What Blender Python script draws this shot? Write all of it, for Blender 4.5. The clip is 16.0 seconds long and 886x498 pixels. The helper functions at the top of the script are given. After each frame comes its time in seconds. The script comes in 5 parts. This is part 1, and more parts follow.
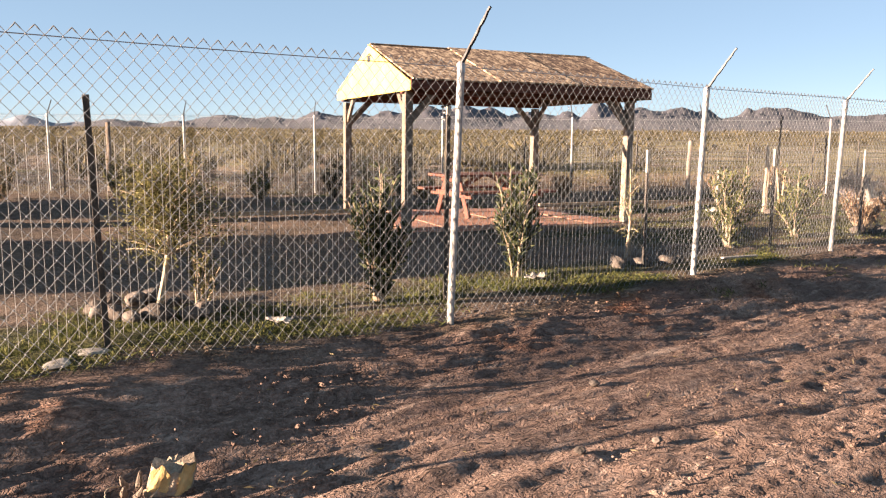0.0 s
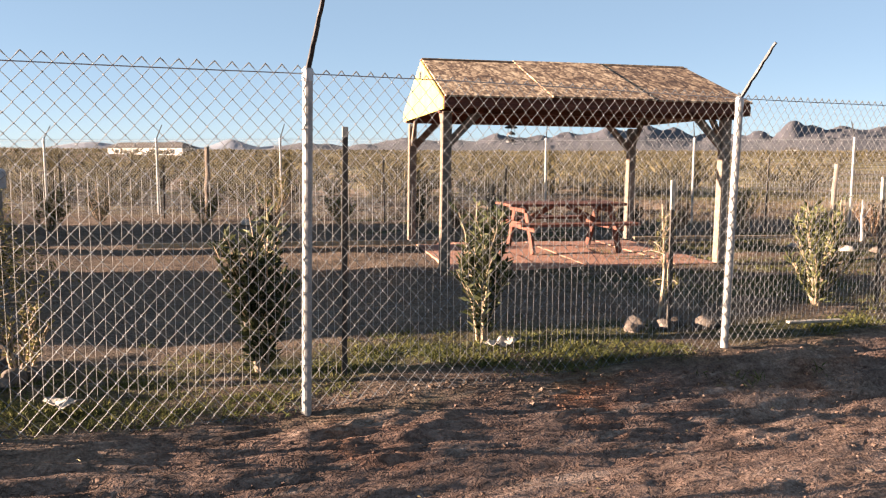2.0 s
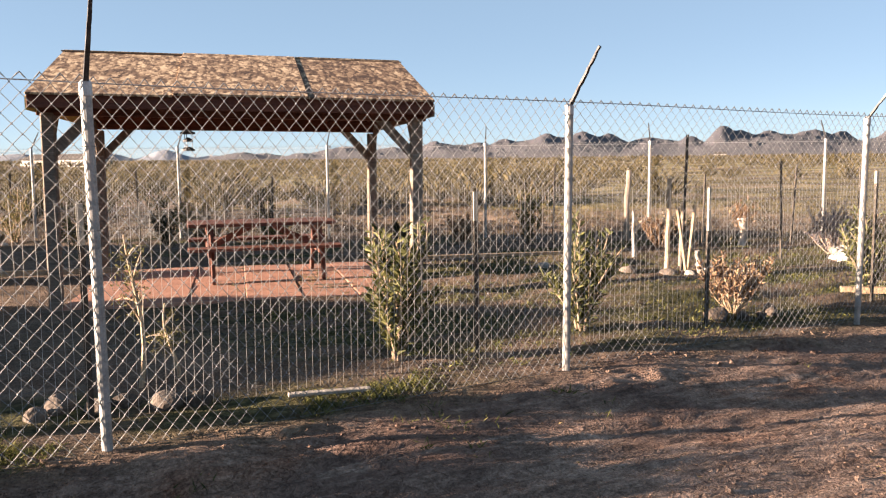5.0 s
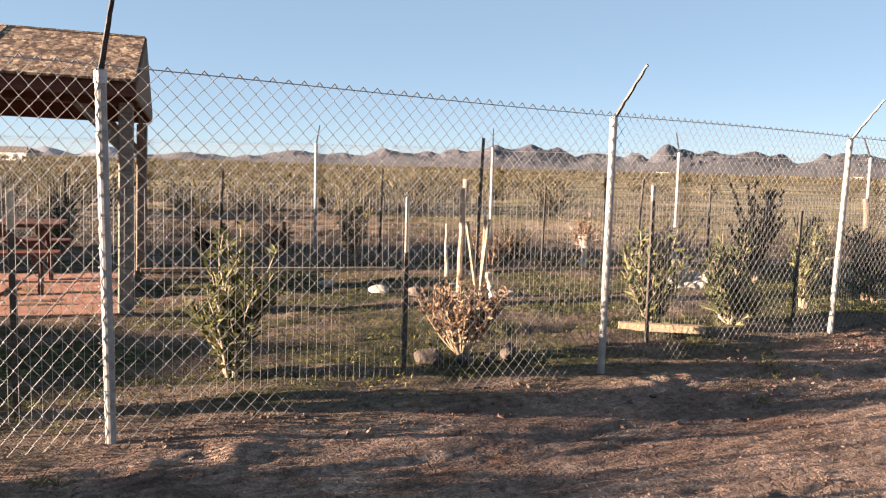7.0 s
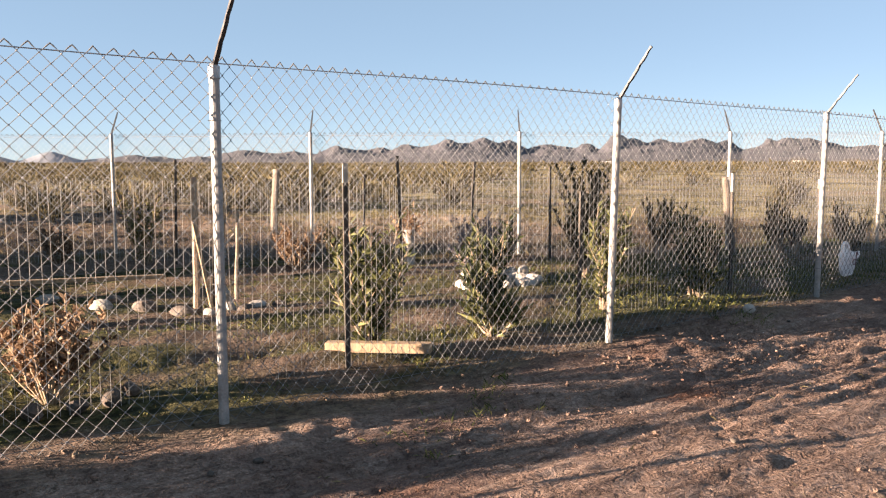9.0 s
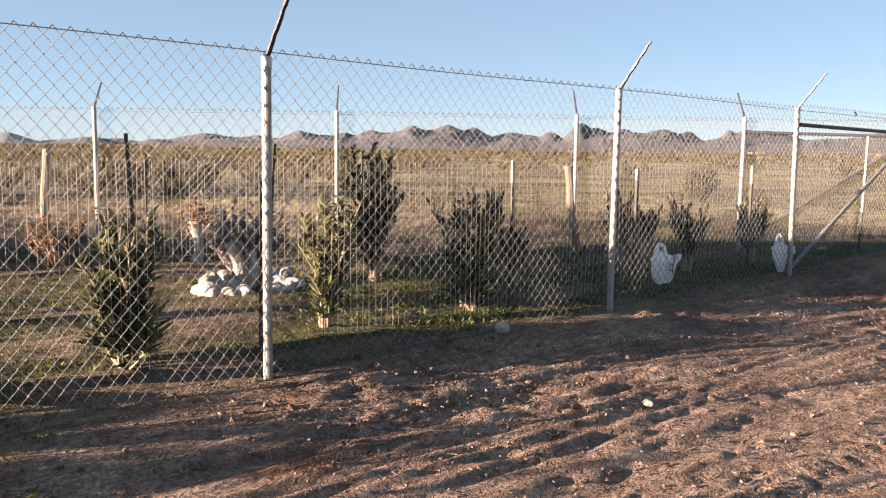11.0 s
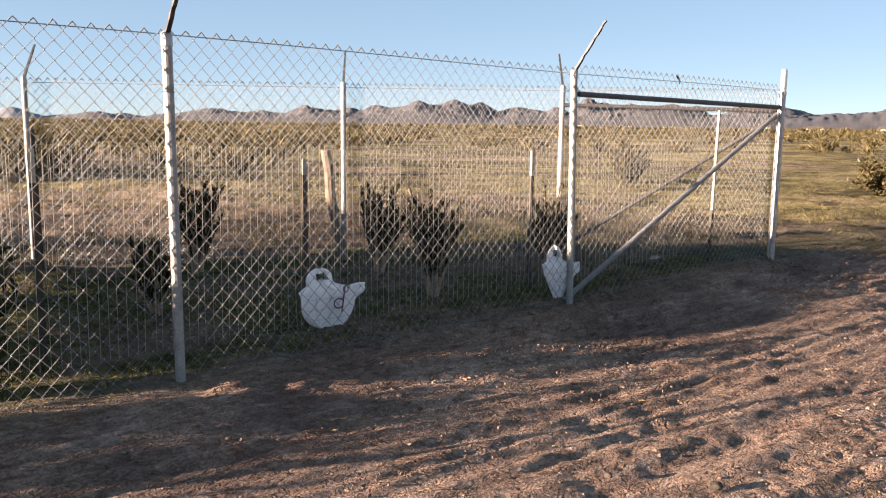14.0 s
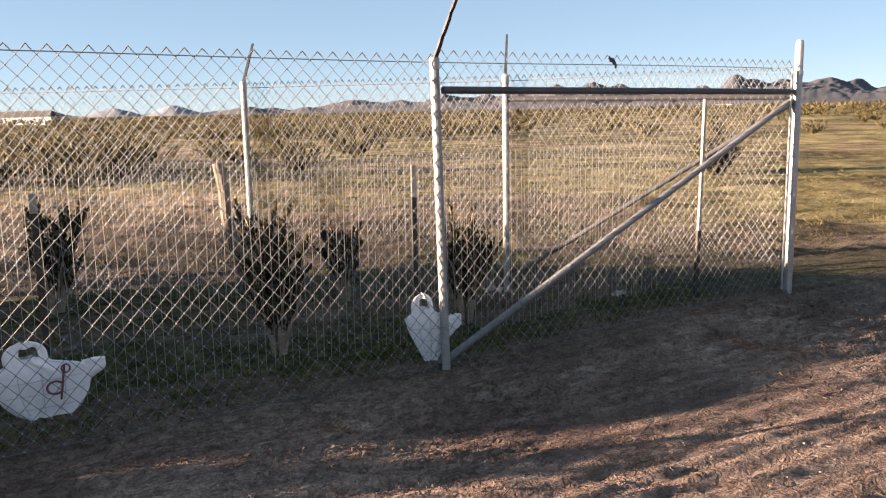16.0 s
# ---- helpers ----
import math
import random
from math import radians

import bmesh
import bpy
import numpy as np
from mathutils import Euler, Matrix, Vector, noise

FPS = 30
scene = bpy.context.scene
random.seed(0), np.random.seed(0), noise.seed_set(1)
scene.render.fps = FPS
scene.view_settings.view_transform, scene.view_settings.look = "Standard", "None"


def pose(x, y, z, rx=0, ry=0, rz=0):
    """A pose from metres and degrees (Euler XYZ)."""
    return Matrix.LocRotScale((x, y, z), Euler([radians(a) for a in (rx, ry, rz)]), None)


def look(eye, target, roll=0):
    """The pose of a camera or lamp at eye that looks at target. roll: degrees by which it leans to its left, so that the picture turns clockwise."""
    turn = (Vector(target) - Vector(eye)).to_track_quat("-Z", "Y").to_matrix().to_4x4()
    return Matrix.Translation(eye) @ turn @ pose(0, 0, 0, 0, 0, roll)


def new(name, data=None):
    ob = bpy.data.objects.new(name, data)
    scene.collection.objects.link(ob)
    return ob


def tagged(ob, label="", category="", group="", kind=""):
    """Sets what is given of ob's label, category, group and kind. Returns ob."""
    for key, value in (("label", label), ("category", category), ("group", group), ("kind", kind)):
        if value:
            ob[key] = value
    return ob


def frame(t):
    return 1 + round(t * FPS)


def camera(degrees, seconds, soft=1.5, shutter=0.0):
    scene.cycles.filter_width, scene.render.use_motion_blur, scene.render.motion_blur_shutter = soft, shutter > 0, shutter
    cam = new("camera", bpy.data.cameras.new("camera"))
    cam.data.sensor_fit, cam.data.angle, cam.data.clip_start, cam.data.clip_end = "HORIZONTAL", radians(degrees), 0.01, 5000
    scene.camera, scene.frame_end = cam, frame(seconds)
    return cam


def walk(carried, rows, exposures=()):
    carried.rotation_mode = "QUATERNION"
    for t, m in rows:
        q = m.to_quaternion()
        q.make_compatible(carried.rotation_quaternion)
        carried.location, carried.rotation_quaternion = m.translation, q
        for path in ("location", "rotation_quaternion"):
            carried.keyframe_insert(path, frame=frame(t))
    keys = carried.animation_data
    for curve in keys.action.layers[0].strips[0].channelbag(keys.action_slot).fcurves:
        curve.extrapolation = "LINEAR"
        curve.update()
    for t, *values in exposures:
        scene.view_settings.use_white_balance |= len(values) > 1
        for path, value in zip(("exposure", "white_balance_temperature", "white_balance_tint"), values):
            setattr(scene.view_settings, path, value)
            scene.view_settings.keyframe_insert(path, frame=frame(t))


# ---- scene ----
cam = camera(57.6, 16.0, 1.2)
PATH = [
    (0, (-3.536, -4.173, 1.374), (-2.261, -2.658, 1.098), 0.4),
    (0.5, (-2.978, -4.123, 1.347), (-1.786, -2.537, 1.09), -0.1),
    (1, (-2.372, -3.997, 1.411), (-1.303, -2.324, 1.172), -0.3),
    (1.5, (-1.82, -4.022, 1.422), (-0.865, -2.28, 1.187), -0.4),
    (2, (-1.229, -3.975, 1.424), (-0.312, -2.212, 1.198), 0.2),
    (2.5, (-0.614, -3.998, 1.429), (0.305, -2.236, 1.206), -0.4),
    (3, (0.022, -3.946, 1.409), (0.938, -2.182, 1.186), -0.5),
    (3.5, (0.643, -4.015, 1.43), (1.57, -2.256, 1.222), -1.4),
    (4, (1.199, -4.042, 1.426), (2.161, -2.301, 1.217), -0.4),
    (4.5, (1.881, -3.99, 1.442), (2.909, -2.287, 1.235), -0.4),
    (5, (2.505, -3.985, 1.443), (3.548, -2.291, 1.236), -0.5),
    (7.5, (5.694, -3.851, 1.375), (6.881, -2.252, 1.187), 2.0),
    (8, (6.333, -3.834, 1.352), (7.545, -2.256, 1.158), 1.8),
    (8.5, (6.976, -3.788, 1.326), (8.195, -2.214, 1.139), 0.3),
    (11, (10.015, -3.94, 1.291), (11.321, -2.443, 1.064), 0.8),
    (11.5, (10.613, -4.029, 1.347), (11.919, -2.533, 1.107), 0.6),
    (12, (11.206, -3.951, 1.375), (12.526, -2.467, 1.138), 2.2),
    (12.5, (11.855, -3.93, 1.348), (13.186, -2.456, 1.115), 0.6),
    (13, (12.404, -3.932, 1.365), (13.733, -2.458, 1.122), 1.4),
    (13.5, (13.037, -3.94, 1.36), (14.366, -2.466, 1.115), 1.2),
    (14, (13.632, -3.966, 1.384), (14.921, -2.464, 1.096), 0.8),
    (14.5, (14.271, -3.887, 1.446), (15.556, -2.392, 1.11), 0.2),
    (15, (14.889, -3.92, 1.419), (16.079, -2.357, 1.046), -1.2),
    (15.5, (15.513, -3.836, 1.496), (16.598, -2.2, 1.116), -2.0),
    (16, (16.044, -3.852, 1.524), (17.052, -2.154, 1.203), -1.1),
]
walk(cam, [(t, look(eye, target, roll)) for t, eye, target, roll in PATH], [(0.0, 2.885, 7150, 15), (16.0, 2.885, 7150, 15)])

# ---- world, sun ----
SUN_EL = 9.0
SUN_TO = Vector((-0.942, 0.336, 0.0)).normalized() * math.cos(radians(SUN_EL)) + Vector((0, 0, math.sin(radians(SUN_EL))))
world = bpy.data.worlds.new("world")
scene.world = world
world.use_nodes = True
sky = world.node_tree.nodes.new("ShaderNodeTexSky")
sky.sky_type, sky.sun_disc = "NISHITA", False
sky.sun_elevation = radians(SUN_EL + 9)
sky.sun_rotation = math.atan2(SUN_TO.x, SUN_TO.y)
sky.altitude, sky.air_density, sky.dust_density, sky.ozone_density = 1500, 0.65, 0.35, 0.8
bg = world.node_tree.nodes["Background"]
bg.inputs[1].default_value = 0.027
# a thin even veil over the clear sky
veil = world.node_tree.nodes.new("ShaderNodeMix")
veil.data_type = "RGBA"
veil.inputs[0].default_value = 0.6
veil.inputs[7].default_value = (1.95, 3.18, 4.50, 1)
world.node_tree.links.new(sky.outputs[0], veil.inputs[6])
world.node_tree.links.new(veil.outputs[2], bg.inputs[0])
sun = new("sun", bpy.data.lights.new("sun", "SUN"))
sun.data.energy, sun.data.angle, sun.data.color = 5.6, radians(0.5), (1.0, 0.80, 0.64)
sun.matrix_world = look(SUN_TO * 60, (0, 0, 0))


# ---- mesh helpers ----
class Geo:
    """Vertices and faces gathered for one mesh."""

    def __init__(self):
        self.v, self.f, self.n = [], [], 0

    def add(self, verts, faces):
        verts = np.asarray(verts, float).reshape(-1, 3)
        self.v.append(verts)
        self.f.extend([tuple(int(i) + self.n for i in face) for face in faces])
        self.n += len(verts)
        return self

    def box(self, x0, x1, y0, y1, z0, z1, m=None, bevel=0.0):
        b = min(bevel, (x1 - x0) / 3, (y1 - y0) / 3, (z1 - z0) / 3)
        if b <= 0:
            v = [(x, y, z) for z in (z0, z1) for y in (y0, y1) for x in (x0, x1)]
            f = [(0, 2, 3, 1), (4, 5, 7, 6), (0, 1, 5, 4), (2, 6, 7, 3), (0, 4, 6, 2), (1, 3, 7, 5)]
        else:
            v, f = [], []
            c = [(x0 + x1) / 2, (y0 + y1) / 2, (z0 + z1) / 2]
            h = [(x1 - x0) / 2, (y1 - y0) / 2, (z1 - z0) / 2]
            index = {}
            for sx in (-1, 1):
                for sy in (-1, 1):
                    for sz in (-1, 1):
                        s = (sx, sy, sz)
                        for a in range(3):
                            p = [c[k] + s[k] * (h[k] - (0 if k == a else b)) for k in range(3)]
                            index[s, a] = len(v)
                            v.append(p)
                        f.append(tuple(index[s, a] for a in range(3)))
            for a in range(3):
                o, p = [k for k in range(3) if k != a]
                for sa in (-1, 1):
                    ring = []
                    for so, sp in ((-1, -1), (1, -1), (1, 1), (-1, 1)):
                        s = [0, 0, 0]
                        s[a], s[o], s[p] = sa, so, sp
                        ring.append(index[tuple(s), a])
                    f.append(tuple(ring))
                for so in (-1, 1):
                    for sp in (-1, 1):
                        s0, s1 = [0, 0, 0], [0, 0, 0]
                        s0[a], s0[o], s0[p] = -1, so, sp
                        s1[a], s1[o], s1[p] = 1, so, sp
                        f.append((index[tuple(s0), o], index[tuple(s1), o], index[tuple(s1), p], index[tuple(s0), p]))
        v = np.array(v, float)
        if m is not None:
            v = v @ np.array(m.to_3x3()).T + np.array(m.translation)
        return self.add(v, f)

    def tube(self, pts, r, sides=6, cap=True):
        p = np.asarray(pts, float)
        n = len(p)
        r = np.broadcast_to(np.asarray(r, float), (n,))
        t = np.gradient(p, axis=0)
        t /= np.linalg.norm(t, axis=1)[:, None] + 1e-12
        ref = np.array([0.0, 1.0, 0.0]) if abs(t[0][1]) < 0.9 else np.array([1.0, 0.0, 0.0])
        a = np.cross(t, ref)
        a /= np.linalg.norm(a, axis=1)[:, None] + 1e-12
        b = np.cross(t, a)
        ang = np.arange(sides) * 2 * math.pi / sides
        v = p[:, None] + r[:, None, None] * (np.cos(ang)[None, :, None] * a[:, None] + np.sin(ang)[None, :, None] * b[:, None])
        f = [(i * sides + k, i * sides + (k + 1) % sides, (i + 1) * sides + (k + 1) % sides, (i + 1) * sides + k)
             for i in range(n - 1) for k in range(sides)]
        if cap:
            f += [tuple(range(sides))[::-1], tuple(range((n - 1) * sides, n * sides))]
        return self.add(v.reshape(-1, 3), f)

    def mesh(self, name, material, smooth=False):
        me = bpy.data.meshes.new(name)
        me.from_pydata(np.concatenate(self.v).tolist(), [], self.f)
        if material:
            me.materials.append(material)
        bm = bmesh.new()
        bm.from_mesh(me)
        if len(bm.faces) < 20000:
            bmesh.ops.recalc_face_normals(bm, faces=bm.faces)
        if smooth:
            for face in bm.faces:
                face.smooth = True
        bm.to_mesh(me)
        bm.free()
        return me


def part(name, geo, material, parent, label="", smooth=False):
    me = geo if isinstance(geo, bpy.types.Mesh) else geo.mesh(name, material, smooth)
    ob = new(name, me)
    ob.parent = parent
    if label:
        ob["label"] = label
    return ob


def thing(name, label, category, group="", kind="", m=None):
    ob = new(name)
    ob.empty_display_size = 0.1
    if m is not None:
        ob.matrix_basis = m
    return tagged(ob, label, category, group, kind)


def single(name, geo, material, label, category, group="", kind="", m=None, smooth=False):
    ob = new(name, geo.mesh(name, material, smooth))
    if m is not None:
        ob.matrix_basis = m
    return tagged(ob, label, category, group, kind)


def smoothstep(a, b, x):
    u = np.clip((np.asarray(x, float) - a) / (b - a), 0, 1)
    return u * u * (3 - 2 * u)


RAND = np.random.default_rng(7).random((256, 256))


def vnoise(x, y, seed=0):
    x, y = np.asarray(x, float) + seed * 17.3, np.asarray(y, float) + seed * 9.1
    i, j = np.floor(x).astype(int), np.floor(y).astype(int)
    u, v = x - i, y - j
    u, v = u * u * (3 - 2 * u), v * v * (3 - 2 * v)
    g = lambda a, b: RAND[a % 256, b % 256]
    return (g(i, j) * (1 - u) + g(i + 1, j) * u) * (1 - v) + (g(i, j + 1) * (1 - u) + g(i + 1, j + 1) * u) * v - 0.5


def fbm(x, y, seed=0, octaves=4):
    out, a, s = 0, 1.0, 1.0
    for k in range(octaves):
        out = out + a * vnoise(np.asarray(x) * s, np.asarray(y) * s, seed + k)
        a, s = a * 0.5, s * 2.03
    return out


def ground_z(x, y):
    """Height of the land: road, the planted strip inside the fence, and the slow rise of the plain."""
    x, y = np.asarray(x, float), np.asarray(y, float)
    inside = smoothstep(-0.95, 0.05, y)
    z = 0.10 * inside + 0.10 * smoothstep(-0.3, -2.3, x) * inside + 0.08 * smoothstep(18.4, 21.0, x) * smoothstep(-2.5, -0.2, y)
    z = z - 0.07 * smoothstep(1.5, 3.5, y) * smoothstep(16, 12, x)
    z = z + 0.0087 * np.maximum(0, np.hypot(x - 8, y) - 40)
    z = z - 0.05 * np.exp(-(((y + 1.0) / 0.32) ** 2)) * (1 - smoothstep(12.5, 14.5, x)) - 0.085 * np.exp(-(((x - 10.6) / 2.8) ** 2) - ((y + 0.05) / 0.75) ** 2)
    far = smoothstep(30, 120, np.hypot(x - 8, y))
    return z + 0.05 * fbm(x * 0.25, y * 0.25, 3) + 1.2 * far * fbm(x * 0.012, y * 0.012, 5, 3)


def gz(x, y):
    return float(ground_z(x, y))


# ---- materials ----
def material(name, stops, scale=8.0, rough=0.85, metal=0.0, bump=0.3, bump_scale=None, stretch=(1, 1, 1), random=0.0, detail=6.0, space="Object", spec=0.3, depth=0.02, island=False):
    """A surface whose colour runs through the stops by a two-scale noise, with fine relief."""
    m = bpy.data.materials.new(name)
    m.use_nodes = True
    nodes, links = m.node_tree.nodes, m.node_tree.links
    b = nodes["Principled BSDF"]
    b.inputs["Roughness"].default_value, b.inputs["Metallic"].default_value = rough, metal
    b.inputs["Specular IOR Level"].default_value = spec
    co = nodes.new("ShaderNodeTexCoord")
    mp = nodes.new("ShaderNodeMapping")
    mp.inputs["Scale"].default_value = stretch
    if space == "World":
        links.new(nodes.new("ShaderNodeNewGeometry").outputs["Position"], mp.inputs[0])
    else:
        links.new(co.outputs[space], mp.inputs[0])
    n1 = nodes.new("ShaderNodeTexNoise")
    n1.inputs["Scale"].default_value, n1.inputs["Detail"].default_value = scale, detail
    n2 = nodes.new("ShaderNodeTexNoise")
    n2.inputs["Scale"].default_value, n2.inputs["Detail"].default_value = scale * 6.3, 4.0
    for n in (n1, n2):
        links.new(mp.outputs[0], n.inputs["Vector"])
    mix = nodes.new("ShaderNodeMath")
    mix.operation = "MULTIPLY_ADD"
    mix.inputs[1].default_value = 0.45
    links.new(n2.outputs[0], mix.inputs[0])
    half = nodes.new("ShaderNodeMath")
    half.operation = "MULTIPLY"
    half.inputs[1].default_value = 0.55
    links.new(n1.outputs[0], half.inputs[0])
    links.new(half.outputs[0], mix.inputs[2])
    last = mix.outputs[0]
    if random or island:
        info = nodes.new("ShaderNodeNewGeometry" if island else "ShaderNodeObjectInfo")
        add = nodes.new("ShaderNodeMath")
        add.operation = "MULTIPLY_ADD"
        add.inputs[1].default_value = random or 0.3
        links.new(info.outputs["Random Per Island" if island else "Random"], add.inputs[0])
        sub = nodes.new("ShaderNodeMath")
        sub.operation = "SUBTRACT"
        sub.inputs[1].default_value = (random or 0.3) / 2
        links.new(last, sub.inputs[0])
        links.new(sub.outputs[0], add.inputs[2])
        last = add.outputs[0]
    ramp = nodes.new("ShaderNodeValToRGB")
    while len(ramp.color_ramp.elements) < len(stops):
        ramp.color_ramp.elements.new(0.5)
    for k, c in enumerate(stops):
        ramp.color_ramp.elements[k].position = 0.3 + 0.4 * k / max(1, len(stops) - 1)
        ramp.color_ramp.elements[k].color = (*c, 1)
    links.new(last, ramp.inputs[0])
    links.new(ramp.outputs[0], b.inputs["Base Color"])
    if bump:
        n3 = nodes.new("ShaderNodeTexNoise")
        n3.inputs["Scale"].default_value, n3.inputs["Detail"].default_value = bump_scale or scale * 5, 5.0
        links.new(mp.outputs[0], n3.inputs["Vector"])
        bp = nodes.new("ShaderNodeBump")
        bp.inputs["Strength"].default_value, bp.inputs["Distance"].default_value = bump, depth
        links.new(n3.outputs[0], bp.inputs["Height"])
        links.new(bp.outputs[0], b.inputs["Normal"])
    return m


def leafy(name, stops, scale=6.0, rough=0.7):
    """Leaves: colour varied from leaf to leaf, with light passing through."""
    m = material(name, stops, scale, rough, bump=0, island=True, random=0.5, spec=0.15)
    b = m.node_tree.nodes["Principled BSDF"]
    tr = m.node_tree.nodes.new("ShaderNodeBsdfTranslucent")
    mx = m.node_tree.nodes.new("ShaderNodeMixShader")
    mx.inputs[0].default_value = 0.25
    ramp = next(n for n in m.node_tree.nodes if n.type == "VALTORGB")
    m.node_tree.links.new(ramp.outputs[0], tr.inputs[0])
    m.node_tree.links.new(b.outputs[0], mx.inputs[1])
    m.node_tree.links.new(tr.outputs[0], mx.inputs[2])
    m.node_tree.links.new(mx.outputs[0], m.node_tree.nodes["Material Output"].inputs[0])
    return m


def ground_material():
    """Reddish road dirt, tan soil with thin green inside the fence, dry olive plain beyond."""
    m = bpy.data.materials.new("ground_soil")
    m.use_nodes = True
    nodes, links = m.node_tree.nodes, m.node_tree.links
    b = nodes["Principled BSDF"]
    b.inputs["Roughness"].default_value, b.inputs["Specular IOR Level"].default_value = 0.95, 0.1
    pos = nodes.new("ShaderNodeNewGeometry").outputs["Position"]

    def noise_of(scale, detail=6.0, stretch=(1, 1, 1), rough=0.6):
        mp = nodes.new("ShaderNodeMapping")
        mp.inputs["Scale"].default_value = stretch
        links.new(pos, mp.inputs[0])
        n = nodes.new("ShaderNodeTexNoise")
        n.inputs["Scale"].default_value, n.inputs["Detail"].default_value, n.inputs["Roughness"].default_value = scale, detail, rough
        links.new(mp.outputs[0], n.inputs["Vector"])
        return n.outputs[0]

    def ramp_of(value, stops):
        r = nodes.new("ShaderNodeValToRGB")
        while len(r.color_ramp.elements) < len(stops):
            r.color_ramp.elements.new(0.5)
        for e, (p, c) in zip(r.color_ramp.elements, stops):
            e.position, e.color = p, (*c, 1)
        links.new(value, r.inputs[0])
        return r.outputs[0]

    def math_of(op, a, c=None, d=None):
        n = nodes.new("ShaderNodeMath")
        n.operation = op
        for k, v in enumerate((a, c, d)):
            if v is None:
                continue
            if isinstance(v, (int, float)):
                n.inputs[k].default_value = v
            else:
                links.new(v, n.inputs[k])
        return n.outputs[0]

    def range_of(v, a, c):
        n = nodes.new("ShaderNodeMapRange")
        n.interpolation_type = "SMOOTHSTEP"
        n.inputs[1].default_value, n.inputs[2].default_value = a, c
        links.new(v, n.inputs[0])
        return n.outputs[0]

    def mixed(f, a, c):
        n = nodes.new("ShaderNodeMix")
        n.data_type = "RGBA"
        links.new(f, n.inputs[0])
        links.new(a, n.inputs[6])
        links.new(c, n.inputs[7])
        return n.outputs[2]

    sep = nodes.new("ShaderNodeSeparateXYZ")
    links.new(pos, sep.inputs[0])
    fine, mid, wide, grit = noise_of(14.0), noise_of(2.2), noise_of(0.35), noise_of(70.0, 3.0, (1, 1, 1), 0.7)
    blend = math_of("MULTIPLY_ADD", grit, 0.46, math_of("MULTIPLY_ADD", fine, 0.27, math_of("MULTIPLY", mid, 0.27)))
    road = ramp_of(blend, [(0.40, (0.138, 0.092, 0.071)), (0.47, (0.228, 0.154, 0.119)), (0.53, (0.305, 0.210, 0.164)), (0.60, (0.430, 0.312, 0.248))])
    red = ramp_of(blend, [(0.38, (0.105, 0.047, 0.031)), (0.5, (0.215, 0.100, 0.062)), (0.6, (0.330, 0.165, 0.098))])
    # darker dirt tone paints the shade band along the fence foot
    dark_dirt = ramp_of(blend, [(0.38, (0.098, 0.064, 0.053)), (0.6, (0.215, 0.143, 0.116))])
    foot = range_of(math_of("ABSOLUTE", math_of("ADD", sep.outputs[1], 0.55)), 1.15, 0.25)
    road = mixed(math_of("MULTIPLY", foot, range_of(noise_of(0.7, 4.0), 0.40, 0.62)), road, dark_dirt)
    # the same dark tone deepens the road towards its low-x end
    road = mixed(math_of("MULTIPLY", range_of(sep.outputs[0], 4.0, 0.5), 0.58), road, dark_dirt)
    road = mixed(math_of("MULTIPLY", range_of(noise_of(0.9, 3.0), 0.57, 0.74), foot), road, red)
    # thin pale streaks along the road paint lit crust edges, dark ones their shade
    streak = noise_of(5.5, 6.0, (0.28, 2.0, 1), 0.68)
    lit_streak = ramp_of(blend, [(0.38, (0.205, 0.150, 0.122)), (0.6, (0.410, 0.310, 0.252))])
    shade_streak = ramp_of(blend, [(0.38, (0.060, 0.038, 0.031)), (0.6, (0.155, 0.102, 0.082))])
    road = mixed(math_of("MULTIPLY", range_of(streak, 0.54, 0.66), 0.75), road, lit_streak)
    road = mixed(math_of("MULTIPLY", range_of(streak, 0.46, 0.36), 0.6), road, shade_streak)
    soil = ramp_of(blend, [(0.38, (0.058, 0.042, 0.033)), (0.5, (0.128, 0.092, 0.070)), (0.62, (0.225, 0.170, 0.131))])
    green = ramp_of(fine, [(0.35, (0.022, 0.024, 0.011)), (0.5, (0.056, 0.055, 0.024)), (0.65, (0.120, 0.108, 0.050))])
    patch = range_of(math_of("ADD", noise_of(0.55, 5.0, (0.7, 1.6, 1)), math_of("MULTIPLY", range_of(sep.outputs[1], 9.0, 2.0), 0.06)), 0.49, 0.61)
    bare = math_of("MULTIPLY", range_of(sep.outputs[1], 0.9, 1.5), range_of(sep.outputs[0], 5.2, 3.2))
    patch = math_of("MULTIPLY", patch, math_of("SUBTRACT", 1.0, math_of("MULTIPLY", bare, 0.9)))
    garden = mixed(patch, soil, green)
    mottle = math_of("MULTIPLY_ADD", noise_of(1.2, 8.0, (1, 1, 1), 0.7), 0.6, math_of("MULTIPLY", noise_of(0.12, 4.0), 0.4))
    bare_soil = ramp_of(mottle, [(0.43, (0.038, 0.028, 0.020)), (0.47, (0.086, 0.062, 0.044)), (0.52, (0.154, 0.110, 0.080)), (0.58, (0.245, 0.180, 0.135))])
    straw = ramp_of(mottle, [(0.43, (0.050, 0.043, 0.021)), (0.47, (0.106, 0.087, 0.041)), (0.52, (0.184, 0.150, 0.070)), (0.58, (0.290, 0.246, 0.126))])
    grassy = math_of("ADD", noise_of(0.10, 5.0, (1, 1, 1), 0.65), math_of("MULTIPLY", range_of(sep.outputs[0], 12.0, 30.0), 0.14))
    dry = mixed(range_of(grassy, 0.50, 0.64), bare_soil, straw)
    dist = math_of("ADD", sep.outputs[1], math_of("MULTIPLY", sep.outputs[0], 0.79))
    garden = mixed(range_of(math_of("ADD", dist, math_of("MULTIPLY", wide, 6.0)), 18.5, 24.0), garden, dry)
